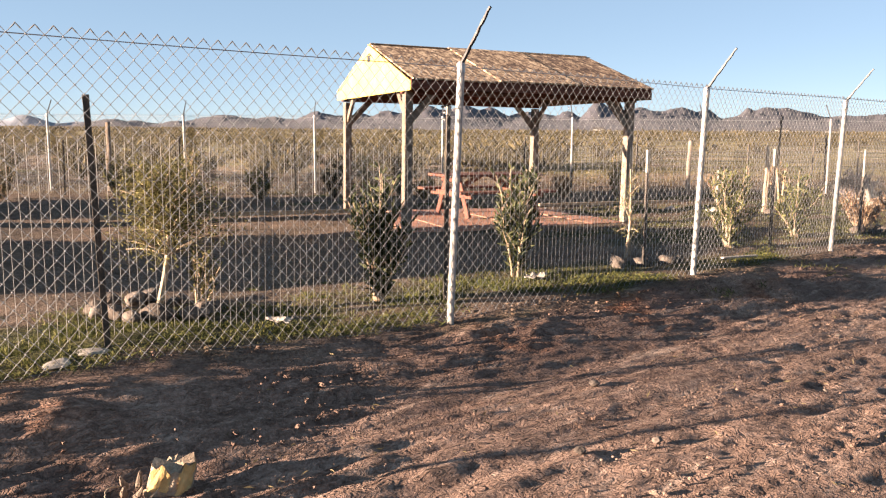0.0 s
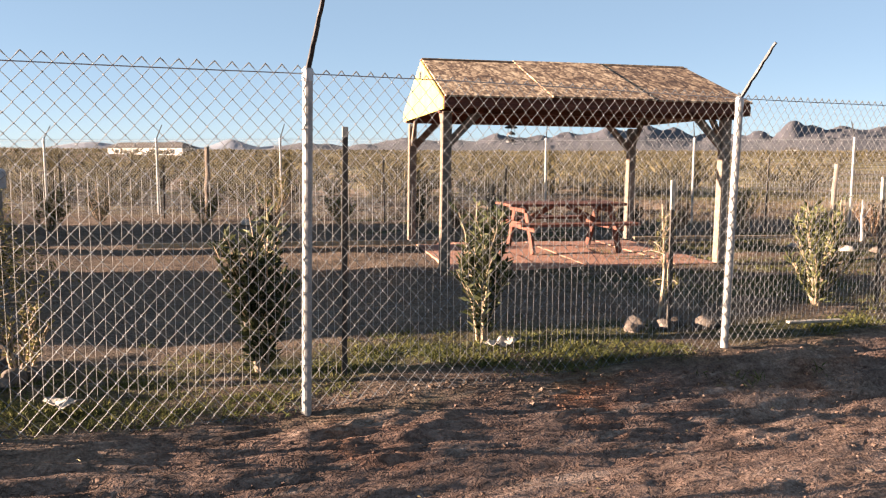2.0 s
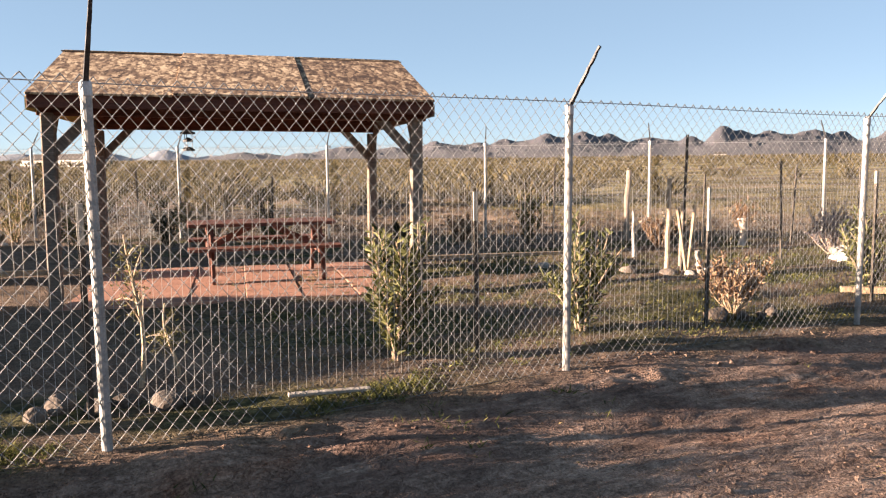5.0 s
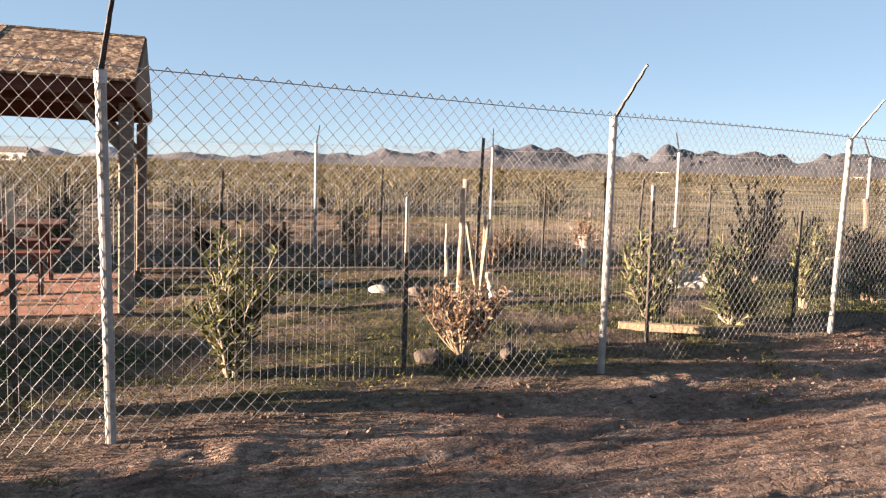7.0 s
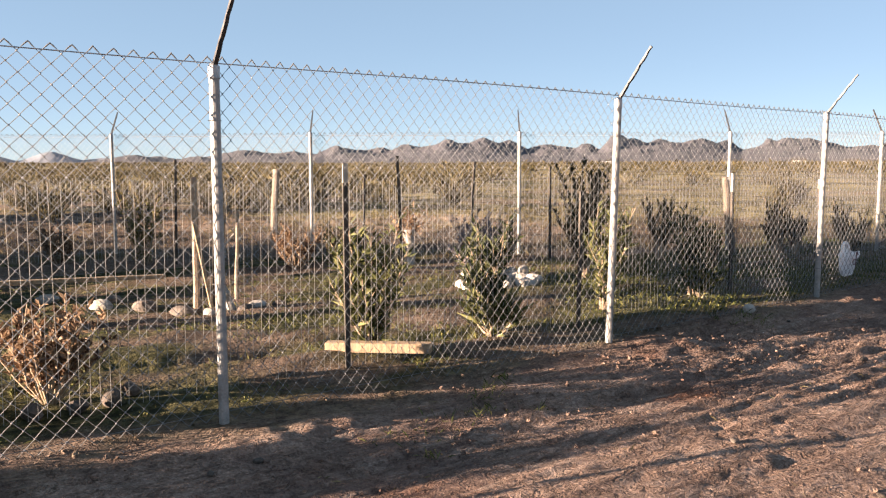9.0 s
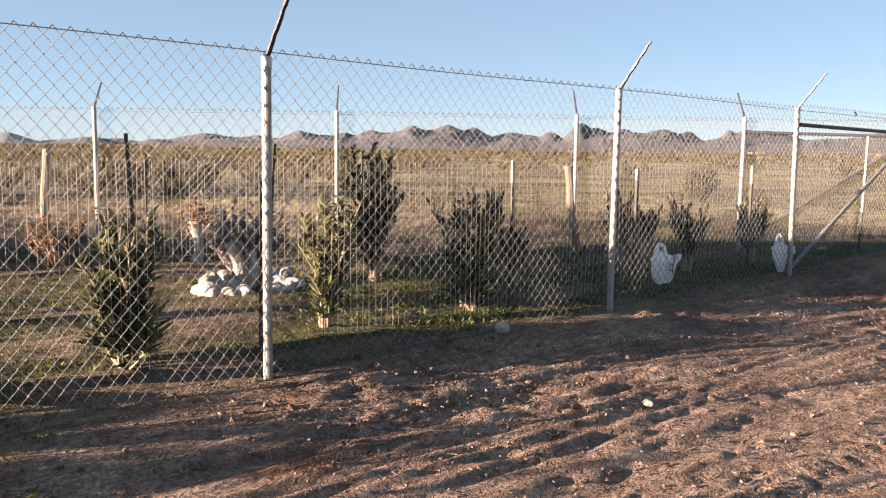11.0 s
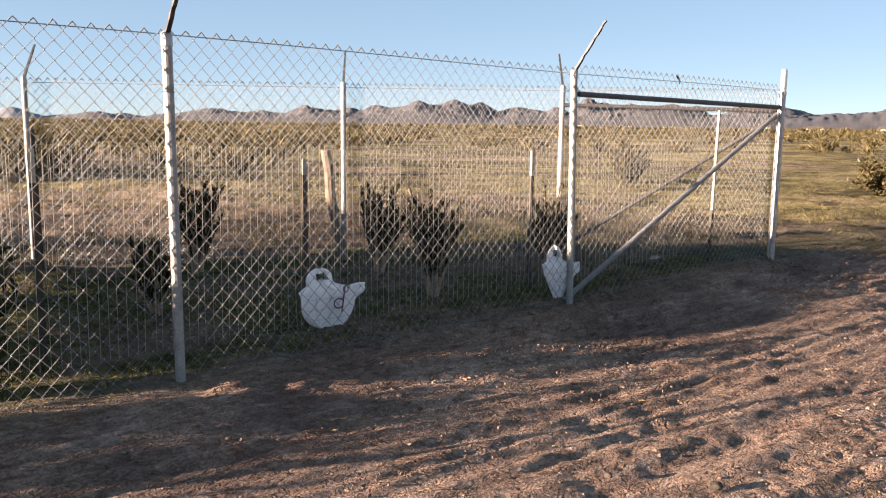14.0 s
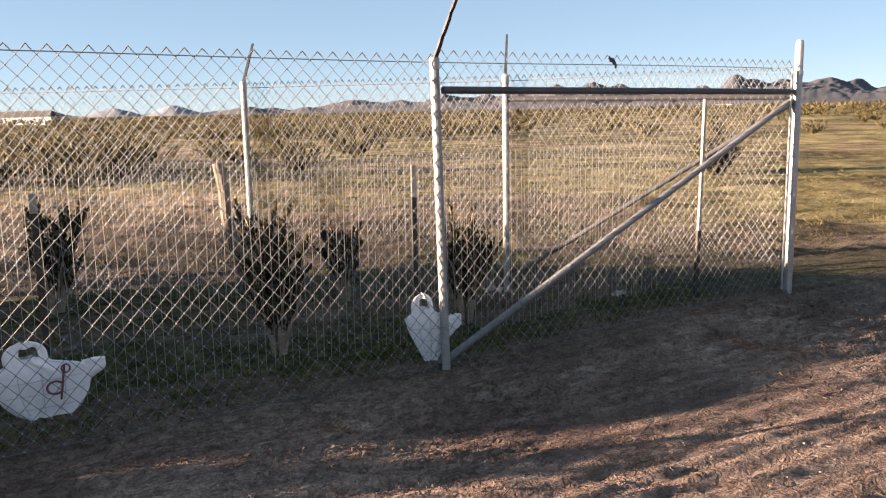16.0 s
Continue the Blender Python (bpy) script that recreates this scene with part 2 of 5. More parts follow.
    edge = math_of("ADD", math_of("MULTIPLY_ADD", range_of(sep.outputs[0], 21.8, 27.0), 3.2, sep.outputs[1]), math_of("MULTIPLY", mid, 0.8))
    full = mixed(range_of(edge, 0.05, 0.75), road, garden)
    links.new(full, b.inputs["Base Color"])
    # crust: short curved chips of dried mud, and grit on them
    crust = nodes.new("ShaderNodeTexNoise")
    crust.inputs["Scale"].default_value, crust.inputs["Detail"].default_value, crust.inputs["Roughness"].default_value = 13.0, 3.0, 0.55
    crust.inputs["Distortion"].default_value = 1.6
    mp = nodes.new("ShaderNodeMapping")
    mp.inputs["Scale"].default_value = (1.0, 1.5, 1.0)
    links.new(pos, mp.inputs[0])
    links.new(mp.outputs[0], crust.inputs["Vector"])
    chips = math_of("ABSOLUTE", math_of("SUBTRACT", crust.outputs[0], 0.5))
    chips = math_of("MULTIPLY_ADD", chips, -1.6, crust.outputs[0])
    n3 = noise_of(42.0, 5.0, (1, 1.2, 1), 0.65)
    bp = nodes.new("ShaderNodeBump")
    bp.inputs["Strength"].default_value, bp.inputs["Distance"].default_value = 1.0, 0.075
    links.new(math_of("MULTIPLY_ADD", n3, 0.32, chips), bp.inputs["Height"])
    links.new(bp.outputs[0], b.inputs["Normal"])
    return m


SOIL = ground_material()
GALV = material("galvanised_steel", [(0.23, 0.235, 0.245), (0.33, 0.33, 0.335), (0.42, 0.42, 0.415)], 14, 0.42, 0.6, 0.08, 90, spec=0.5)
PIPE = material("grey_galvanised_pipe", [(0.13, 0.128, 0.132), (0.22, 0.218, 0.222)], 14, 0.55, 0.3, 0.1, 60)
DULL = material("dull_grey_pipe", [(0.055, 0.053, 0.057), (0.110, 0.107, 0.110)], 14, 0.6, 0.5, 0.1, 60)
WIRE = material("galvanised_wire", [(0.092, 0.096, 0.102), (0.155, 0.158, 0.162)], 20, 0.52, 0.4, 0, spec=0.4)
# brighter wire colour that paints the glints at the mesh bends
GLINTWIRE = material("glint_bright_wire", [(0.26, 0.264, 0.272), (0.37, 0.37, 0.37)], 20, 0.5, 0.4, 0, spec=0.5)
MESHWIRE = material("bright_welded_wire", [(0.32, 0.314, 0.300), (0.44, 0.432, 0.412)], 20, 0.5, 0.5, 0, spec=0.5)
ARM = material("dull_steel_arm", [(0.02, 0.02, 0.022), (0.048, 0.048, 0.050), (0.12, 0.117, 0.115)], 22, 0.55, 0.4, 0.15, 80)
WHITEPOST = material("white_painted_pipe", [(0.145, 0.141, 0.138), (0.248, 0.243, 0.234), (0.33, 0.322, 0.314)], 14, 0.55, 0.1, 0.1, 60)
DARKWIRE = material("plain_tension_wire", [(0.25, 0.26, 0.27), (0.36, 0.36, 0.36)], 30, 0.45, 0.6, 0)
TPOST = material("dark_tpost_paint", [(0.018, 0.018, 0.016), (0.045, 0.040, 0.034), (0.10, 0.07, 0.05)], 18, 0.7, 0.2, 0.2, 120)
TPALE = material("pale_tpost_tip", [(0.215, 0.195, 0.160), (0.345, 0.322, 0.276)], 18, 0.7, 0.0, 0.2, 120)
WOOD = material("weathered_post_wood", [(0.085, 0.062, 0.048), (0.165, 0.128, 0.100), (0.26, 0.215, 0.175)], 5, 0.85, 0, 0.5, 60, (6, 6, 0.7), 0.2)
BEAM = material("dark_red_brown_beam", [(0.045, 0.016, 0.010), (0.095, 0.032, 0.020), (0.14, 0.055, 0.034)], 4, 0.75, 0, 0.35, 40, (1, 8, 8))
YELLOW = material("yellow_painted_plywood", [(0.40, 0.285, 0.068), (0.48, 0.355, 0.098), (0.51, 0.395, 0.14)], 3, 0.8, 0, 0.15, 60)
GABLE = material("brown_plywood", [(0.136, 0.085, 0.055), (0.204, 0.132, 0.085)], 3, 0.85, 0, 0.2, 50)
REDWOOD = material("red_stained_table_wood", [(0.055, 0.020, 0.014), (0.105, 0.038, 0.026), (0.17, 0.070, 0.047)], 5, 0.7, 0, 0.3, 60, (1, 6, 6), 0.25)
PAD = material("red_tinted_pad", [(0.204, 0.098, 0.068), (0.289, 0.145, 0.102), (0.357, 0.204, 0.145)], 4, 0.9, 0, 0.4, 60)
TAN_WOOD = material("pale_stake_wood", [(0.145, 0.098, 0.06), (0.246, 0.178, 0.115), (0.34, 0.264, 0.178)], 8, 0.8, 0, 0.3, 60, (6, 6, 0.8))
STONE = material("pale_garden_stone", [(0.042, 0.033, 0.027), (0.078, 0.063, 0.053), (0.135, 0.112, 0.095)], 7, 0.9, 0, 0.6, 40, random=0.35)
WHITESTONE = material("whitewashed_stone", [(0.171, 0.148, 0.123), (0.282, 0.257, 0.227), (0.368, 0.344, 0.312)], 8, 0.9, 0, 0.5, 40, random=0.2)
BAG = material("white_plastic_bag", [(0.607, 0.607, 0.626), (0.718, 0.718, 0.736), (0.773, 0.773, 0.782)], 8, 0.45, 0, 0.5, 25, depth=0.01)
FOLD = material("greyed_plastic_fold", [(0.38, 0.38, 0.42), (0.46, 0.46, 0.50)], 8, 0.6, 0, 0)
BAGPRINT = material("dark_bag_print", [(0.11, 0.045, 0.055), (0.18, 0.075, 0.085)], 12, 0.5, 0, 0)
BARK = material("grey_brown_bark", [(0.14, 0.10, 0.07), (0.28, 0.21, 0.15), (0.40, 0.32, 0.24)], 12, 0.9, 0, 0.5, 80)
PALEBARK = material("pale_tan_bark", [(0.22, 0.165, 0.11), (0.37, 0.29, 0.205)], 12, 0.9, 0, 0.4, 80)
CUT = material("fresh_cut_log_face", [(0.24, 0.13, 0.05), (0.42, 0.27, 0.11), (0.52, 0.37, 0.18)], 6, 0.8, 0, 0.3, 60)
LEAF = leafy("dark_green_leaves", [(0.016, 0.022, 0.010), (0.040, 0.049, 0.021), (0.090, 0.094, 0.043)])
LEAF_BRIGHT = leafy("olive_green_leaves", [(0.032, 0.038, 0.014), (0.072, 0.079, 0.030), (0.140, 0.139, 0.058)])
LEAF_DARK = leafy("brownish_dark_leaves", [(0.017, 0.019, 0.01), (0.043, 0.041, 0.022), (0.085, 0.072, 0.041)])
LEAF_YELLOW = leafy("yellow_olive_leaves", [(0.045, 0.042, 0.016), (0.098, 0.090, 0.034), (0.175, 0.156, 0.062)])
LEAF_OLIVE = leafy("brown_olive_leaves", [(0.036, 0.034, 0.012), (0.084, 0.078, 0.028), (0.150, 0.135, 0.050)])
LEAF_DRY = leafy("dry_tan_leaves", [(0.075, 0.043, 0.027), (0.160, 0.098, 0.060), (0.290, 0.200, 0.128)])
LEAF_SAGE = leafy("grey_purple_sage_leaves", [(0.085, 0.076, 0.093), (0.162, 0.145, 0.162), (0.255, 0.23, 0.238)])
GRASS = leafy("weedy_grass", [(0.034, 0.042, 0.013), (0.078, 0.088, 0.028), (0.160, 0.152, 0.054)])
STRAW = leafy("dry_straw", [(0.085, 0.064, 0.030), (0.165, 0.128, 0.060), (0.260, 0.208, 0.110)])
FIELDGRASS = leafy("yellow_olive_field_grass", [(0.050, 0.042, 0.020), (0.096, 0.080, 0.037), (0.152, 0.128, 0.061)])
SCRUB = leafy("creosote_scrub", [(0.028, 0.023, 0.011), (0.066, 0.055, 0.025), (0.132, 0.106, 0.052)], 0.4)
# rock colour shifted to blue-grey to stand for distance haze
ROCKY = material("haze_tinted_desert_rock", [(0.029, 0.031, 0.042), (0.040, 0.041, 0.052), (0.052, 0.050, 0.058), (0.074, 0.066, 0.069)], 0.009, 0.95, 0, 0.2, 0.03, space="World", depth=14.0)
# pale blue base colour carries the haze of the far range
HAZY = material("haze_paled_mountain", [(0.125, 0.145, 0.180), (0.155, 0.172, 0.205)], 0.003, 1.0, 0, 0.2, 0.01, space="World", depth=20.0)
HOUSEWALL = material("pale_house_wall", [(0.312, 0.304, 0.289), (0.406, 0.398, 0.374)], 0.6, 0.9, 0, 0)
HOUSEROOF = material("dark_house_roof", [(0.035, 0.032, 0.03), (0.07, 0.06, 0.055)], 0.8, 0.9, 0, 0)
GLASSY = material("dark_window", [(0.03, 0.035, 0.04), (0.06, 0.07, 0.08)], 1.0, 0.1, 0, 0, spec=0.6)
DARKMETAL = material("dark_metal", [(0.03, 0.03, 0.032), (0.08, 0.08, 0.085)], 20, 0.5, 0.7, 0.1, 80)
GREYPLASTIC = material("grey_plastic", [(0.16, 0.165, 0.175), (0.24, 0.245, 0.26)], 6, 0.6, 0, 0.1, 40)


def osb_material():
    """Weathered strand board: long pale and dark flakes lying about at random."""
    m = bpy.data.materials.new("weathered_strand_board")
    m.use_nodes = True
    nodes, links = m.node_tree.nodes, m.node_tree.links
    b = nodes["Principled BSDF"]
    b.inputs["Roughness"].default_value = 0.9
    b.inputs["Specular IOR Level"].default_value = 0.15
    co = nodes.new("ShaderNodeTexCoord")
    info = nodes.new("ShaderNodeObjectInfo")
    cells = []
    for k, (s, turn) in enumerate((((24, 11, 10), 0.45), ((32, 14, 9), -0.5))):
        mp = nodes.new("ShaderNodeMapping")
        mp.inputs["Scale"].default_value = s
        mp.inputs["Rotation"].default_value = (0, 0, turn)
        links.new(co.outputs["Object"], mp.inputs[0])
        v = nodes.new("ShaderNodeTexVoronoi")
        v.inputs["Scale"].default_value = 1.0
        links.new(mp.outputs[0], v.inputs["Vector"])
        cells.append(v)
    sep = nodes.new("ShaderNodeSeparateColor")
    links.new(cells[0].outputs["Color"], sep.inputs[0])
    sep2 = nodes.new("ShaderNodeSeparateColor")
    links.new(cells[1].outputs["Color"], sep2.inputs[0])
    n = nodes.new("ShaderNodeTexNoise")
    n.inputs["Scale"].default_value = 1.6
    links.new(co.outputs["Object"], n.inputs["Vector"])
    a = nodes.new("ShaderNodeMath"); a.operation = "MULTIPLY_ADD"; a.inputs[1].default_value = 0.35
    c = nodes.new("ShaderNodeMath"); c.operation = "MULTIPLY_ADD"; c.inputs[1].default_value = 0.35
    d = nodes.new("ShaderNodeMath"); d.operation = "MULTIPLY_ADD"; d.inputs[1].default_value = 0.20
    half = nodes.new("ShaderNodeMath"); half.operation = "MULTIPLY"; half.inputs[1].default_value = 0.3
    links.new(sep.outputs[0], a.inputs[0]); links.new(sep2.outputs[0], c.inputs[0])
    links.new(n.outputs[0], half.inputs[0])
    links.new(half.outputs[0], a.inputs[2]); links.new(a.outputs[0], c.inputs[2])
    links.new(info.outputs["Random"], d.inputs[0]); links.new(c.outputs[0], d.inputs[2])
    r = nodes.new("ShaderNodeValToRGB")
    for _ in range(2):
        r.color_ramp.elements.new(0.5)
    for e, (p, col) in zip(r.color_ramp.elements, [(0.33, (0.055, 0.036, 0.028)), (0.50, (0.135, 0.088, 0.062)), (0.66, (0.26, 0.178, 0.115)), (0.86, (0.52, 0.395, 0.265))]):
        e.position, e.color = p, (*col, 1)
    links.new(d.outputs[0], r.inputs[0])
    links.new(r.outputs[0], b.inputs["Base Color"])
    bp = nodes.new("ShaderNodeBump")
    bp.inputs["Strength"].default_value, bp.inputs["Distance"].default_value = 0.6, 0.008
    links.new(c.outputs[0], bp.inputs["Height"])
    links.new(bp.outputs[0], b.inputs["Normal"])
    return m


OSB = osb_material()

# ---- ground ----
POST_X = [-6.1, -3.05, 0.03, 3.09, 5.96, 9.22, 12.20, 15.24, 18.33]


def axis(dense0, dense1, step, mid0, mid1, step2, limit):
    core = np.arange(dense0, dense1 + 1e-6, step)
    left, right = [core[0]], [core[-1]]
    for seq, lim, sgn in ((left, mid0, -1), (right, mid1, 1)):
        while sgn * (lim - seq[-1]) > 0:
            seq.append(seq[-1] + sgn * step2)
        d = step2
        while abs(seq[-1]) < limit:
            d *= 1.14
            seq.append(seq[-1] + sgn * d)
    return np.array(left[:0:-1] + list(core) + right[1:])


def ground_sheet():
    xs = axis(-4.0, 21.5, 0.035, -12, 30, 0.3, 4900)
    ys = axis(-3.3, 0.60, 0.019, -6, 18, 0.16, 4900)
    ys = np.concatenate([ys[ys < 0.605], np.arange(0.66, 6.6, 0.055), ys[ys > 6.65]])
    X, Y = np.meshgrid(xs, ys)
    Z = ground_z(X, Y)
    road = smoothstep(0.5, -0.5, Y) * smoothstep(-4.8, -3.4, Y)
    rolled = 1 - 0.45 * smoothstep(9.5, 14.0, X) * smoothstep(-1.2, -2.0, Y)
    near = smoothstep(40, 20, np.hypot(X - 8, Y))
    # lumps, footprints and tyre ruts that run along the road
    T = Y + 0.19 * X
    warp = T + 0.10 * fbm(X * 1.5, Y * 1.5, 13, 2)
    edge = smoothstep(-1.9, -0.9, Y)
    lump = 0.011 * fbm(X * 0.7, T * 4.5, 11, 3) - (0.008 + 0.020 * edge) * np.abs(fbm(X * 0.5, warp * 5.5, 15, 3)) - (0.010 + (0.026 + 0.014 * smoothstep(9.0, 13.0, X)) * edge) * np.abs(fbm(X * 1.1, warp * 15.0, 25, 3)) + 0.014 * edge * fbm(X * 4.5, T * 22.0, 17, 2)
    # pressed tracks: small short ridges and hollows all over the driven part
    crust = fbm(X * 5.5 + 2.0 * fbm(X * 1.1, Y * 1.1, 27, 2), Y * 13.0, 19, 3)
    lump = lump + (1 - 0.5 * edge) * (0.013 + 0.006 * smoothstep(9.0, 13.0, X)) * (crust - np.abs(crust)) + 0.007 * fbm(X * 7.0, T * 19.0, 23, 2) - 0.016 * np.abs(fbm(X * 2.6, T * 11.0, 29, 2))
    loose = smoothstep(-0.15, 0.25, fbm(X * 0.5, Y * 0.9, 21, 3))
    wob = 0.18 * fbm(X * 0.22, Y * 0.05, 31, 3)
    ruts = 0
    for y0, w, d in ((-0.95, 0.07, 0.032), (-1.12, 0.035, 0.018), (-1.25, 0.05, 0.022), (-1.42, 0.035, 0.016), (-1.75, 0.09, 0.030), (-2.35, 0.09, 0.016), (-2.9, 0.12, 0.022), (-0.55, 0.09, 0.03)):
        u = (Y - y0 - wob + 0.02 * X) / w
        ruts = ruts - d * np.exp(-u * u) + 0.5 * d * np.exp(-(np.abs(u) - 1.7) ** 2 * 2.4)
    berm = (0.040 - 0.025 * smoothstep(11.0, 14.0, X)) * np.exp(-((Y + 0.75 + wob) / 0.35) ** 2) * (0.5 + fbm(X * 0.9, Y * 0.4, 41, 3))
    # spoil thrown up round the post feet
    spoil = 0
    for px in POST_X[1:8]:
        rr2 = ((X - px - 0.25) / 0.45) ** 2 + ((Y + 0.30) / 0.22) ** 2
        spoil = spoil + np.exp(-rr2) * (0.035 + 0.06 * fbm(X * 5.0, Y * 7.0, 43, 3))
    Z = Z + road * near * (rolled * 1.15 * lump * (0.55 + 0.7 * loose) + ruts * (0.5 + vnoise(X * 0.6, Y * 0.6, 51)) + berm + spoil)
    # chevron tread pressed by a tyre
    for yt, xa, xb in ((-2.50, 11.5, 19.5), (-2.62, -1.6, 1.4)):
        u = (Y - yt - 0.03 * np.sin(X * 0.8)) / 0.085
        press = smoothstep(1.1, 0.9, np.abs(u)) * smoothstep(xa, xa + 0.6, X) * smoothstep(xb, xb - 0.6, X)
        Z = Z - press * (0.003 + 0.006 * smoothstep(-0.2, 0.3, np.sin(2 * math.pi * (X + 0.06 * np.abs(u)) / 0.125)))
    # garden soil: low uneven furrows
    Q = Y + 0.357 * X
    furrow = np.abs(fbm(X * 0.45, Q * 4.2, 67, 3))
    Z = Z + smoothstep(-0.5, 0.5, Y) * near * (0.03 * fbm(X * 1.2, Y * 2.0, 61, 4) + 0.018 * fbm(X * 2.6, Y * 7, 65, 2) + (0.125 * furrow - 0.03) * smoothstep(4.0, 7.0, X) * smoothstep(0.25, 0.9, Y))
    nx, ny = len(xs), len(ys)
    v = np.stack([X, Y, Z], -1).reshape(-1, 3)
    i = (np.arange(ny - 1)[:, None] * nx + np.arange(nx - 1)[None]).reshape(-1)
    f = np.stack([i, i + 1, i + nx + 1, i + nx], -1)
    me = bpy.data.meshes.new("ground")
    me.vertices.add(len(v))
    me.vertices.foreach_set("co", v.ravel())
    me.loops.add(f.size)
    me.loops.foreach_set("vertex_index", f.ravel())
    me.polygons.add(len(f))
    me.polygons.foreach_set("loop_start", np.arange(0, f.size, 4))
    me.polygons.foreach_set("use_smooth", np.ones(len(f), bool))
    me.update(calc_edges=True)
    me.materials.append(SOIL)
    return tagged(new("ground", me), "reddish dirt road and dry weedy desert soil", "ground", kind="structure")


ground = ground_sheet()


# ---- mountains ----
def range_of_hills(name, hills, r0, r1, floor, relief, mat, b0, b1, label, seed, foothills=0):
    """Rounded hills, each at its own distance: bearing, rise in degrees, half width in degrees, distance."""
    rng = np.random.default_rng(seed)
    hills = list(hills)
    for _ in range(foothills):
        hills.append((rng.uniform(b0, b1), rng.uniform(0.6, 1.1), rng.uniform(1.2, 3.0), r0 + (r1 - r0) * rng.uniform(0.12, 0.35)))
    B, R = np.meshgrid(np.arange(b0, b1, 0.09), np.linspace(r0, r1, 54))
    base = math.tan(radians(floor)) * R
    bend = 0.35 * fbm(B * 0.9, R * 0.004, seed + 3, 3)
    total = 0
    for b, el, w, r in hills:
        k = (math.tan(radians(el)) - math.tan(radians(floor))) * r
        reach = 230 + 130 * w
        h = k * np.exp(-np.abs((B + 0.5 * bend - b) / w) ** 1.7 - np.abs((R + 260 * bend - r) / (1.5 * reach)) ** 1.6)
        total = total + np.maximum(h, 0) ** 8
    top = total ** 0.125 * smoothstep(r0, r0 + 500, R)
    worn = np.abs(fbm(B * 1.1, R * 0.0045, seed + 7, 5))
    top = top * (1 - relief * worn * (0.35 + 0.65 * smoothstep(1.0, 0.3, top / (top.max() + 1e-6)))) + 9.0 * relief * fbm(B * 2.4, R * 0.01, seed + 11, 3) * smoothstep(0, 30, top)
    Z = base + top + np.where(R < r0 + 1, -20, 0)
    x, y = np.sin(np.radians(B)), np.cos(np.radians(B))
    v = np.stack([8 + R * x, R * y, Z + 1.4], -1).reshape(-1, 3)
    n, m = B.shape[1], B.shape[0]
    i = (np.arange(m - 1)[:, None] * n + np.arange(n - 1)[None]).reshape(-1)
    g = Geo()
    g.add(v, np.stack([i, i + 1, i + n + 1, i + n], -1).tolist())
    return single(name, g, mat, label, "mountains", kind="structure", smooth=True)


HILLS = [(19.2, 0.92, 2.2, 3500), (24.8, 1.40, 3.0, 3500), (28.2, 1.30, 2.6, 3600), (31.2, 1.70, 2.0, 3300), (34.2, 1.55, 1.8, 3500), (36.0, 1.84, 1.8, 3400),
         (38.9, 2.12, 1.9, 3000), (41.4, 2.28, 2.2, 3200), (43.2, 2.08, 1.8, 3300), (45.8, 1.72, 2.4, 3500), (48.6, 1.90, 1.5, 3100), (50.7, 2.54, 1.25, 2900),
         (51.7, 2.15, 2.0, 3000), (53.6, 2.02, 1.8, 3200), (56.2, 2.08, 2.2, 3300), (57.8, 1.95, 1.6, 3400), (60.5, 2.02, 1.1, 3300), (61.7, 2.06, 1.7, 3300), (62.8, 1.96, 1.8, 3300),
         (63.7, 1.78, 2.2, 3400), (66.3, 1.50, 3.0, 3500), (69.7, 2.00, 1.8, 3300), (72.5, 2.20, 2.8, 3400), (78.0, 2.05, 5.0, 3400), (88.0, 2.10, 7.0, 3400)]
# the long spine behind the separate tops
HILLS += [(26.0, 1.12, 6.0, 3700), (32.5, 1.40, 5.0, 3650), (39.5, 1.86, 6.0, 3600), (46.5, 1.62, 5.0, 3650), (54.0, 1.82, 7.0, 3600), (62.0, 1.68, 6.0, 3650), (75.0, 1.78, 13.0, 3650)]
range_of_hills("mountain_range", HILLS, 1500, 4000, 0.40, 0.30, ROCKY, 14, 98, "bare desert mountain range on the horizon, tinted blue-grey for haze", 71, 26)
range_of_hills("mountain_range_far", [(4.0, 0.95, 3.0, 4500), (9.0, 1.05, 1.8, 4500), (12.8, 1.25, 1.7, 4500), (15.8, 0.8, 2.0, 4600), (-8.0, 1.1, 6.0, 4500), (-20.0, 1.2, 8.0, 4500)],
               4100, 4900, 0.35, 0.2, HAZY, -40, 22, "far mountain range, its haze put into a pale blue colour", 81)


# ---- chain link fences ----
HALF_X, HALF_Z = 0.0405, 0.0445


def chain_link(length, z0, z1, r, sides=4):
    """Interlocked zigzag strands with twisted tips above the top wire."""
    g = Geo()
    nk = int((z1 - z0) / HALF_Z)
    n = int(round(length / HALF_X))
    k = np.arange(nk + 1)
    rng = np.random.default_rng(19)
    for i in range(n):
        x = (i + (k + i) % 2) * HALF_X
        y = np.where((k + i) % 2 == 0, 0.0022, -0.0022)
        pts = np.stack([x, y, z0 + k * HALF_Z], -1)
        pts[1:-1, 0] += 0.0015 * np.sin(i * 1.7 + k[1:-1])
        g.tube(pts, r, sides, cap=False)
        # the doubled, twisted end of the strand
        last, before = pts[-1], pts[-2]
        g.tube([last + (before - last) * 0.55, last + (before - last) * 0.25 + [0, -0.001, 0], last + [0, 0, rng.uniform(-0.003, 0.004)]], [r * 1.1, r * 1.7, r * 1.3], 5)
    return g


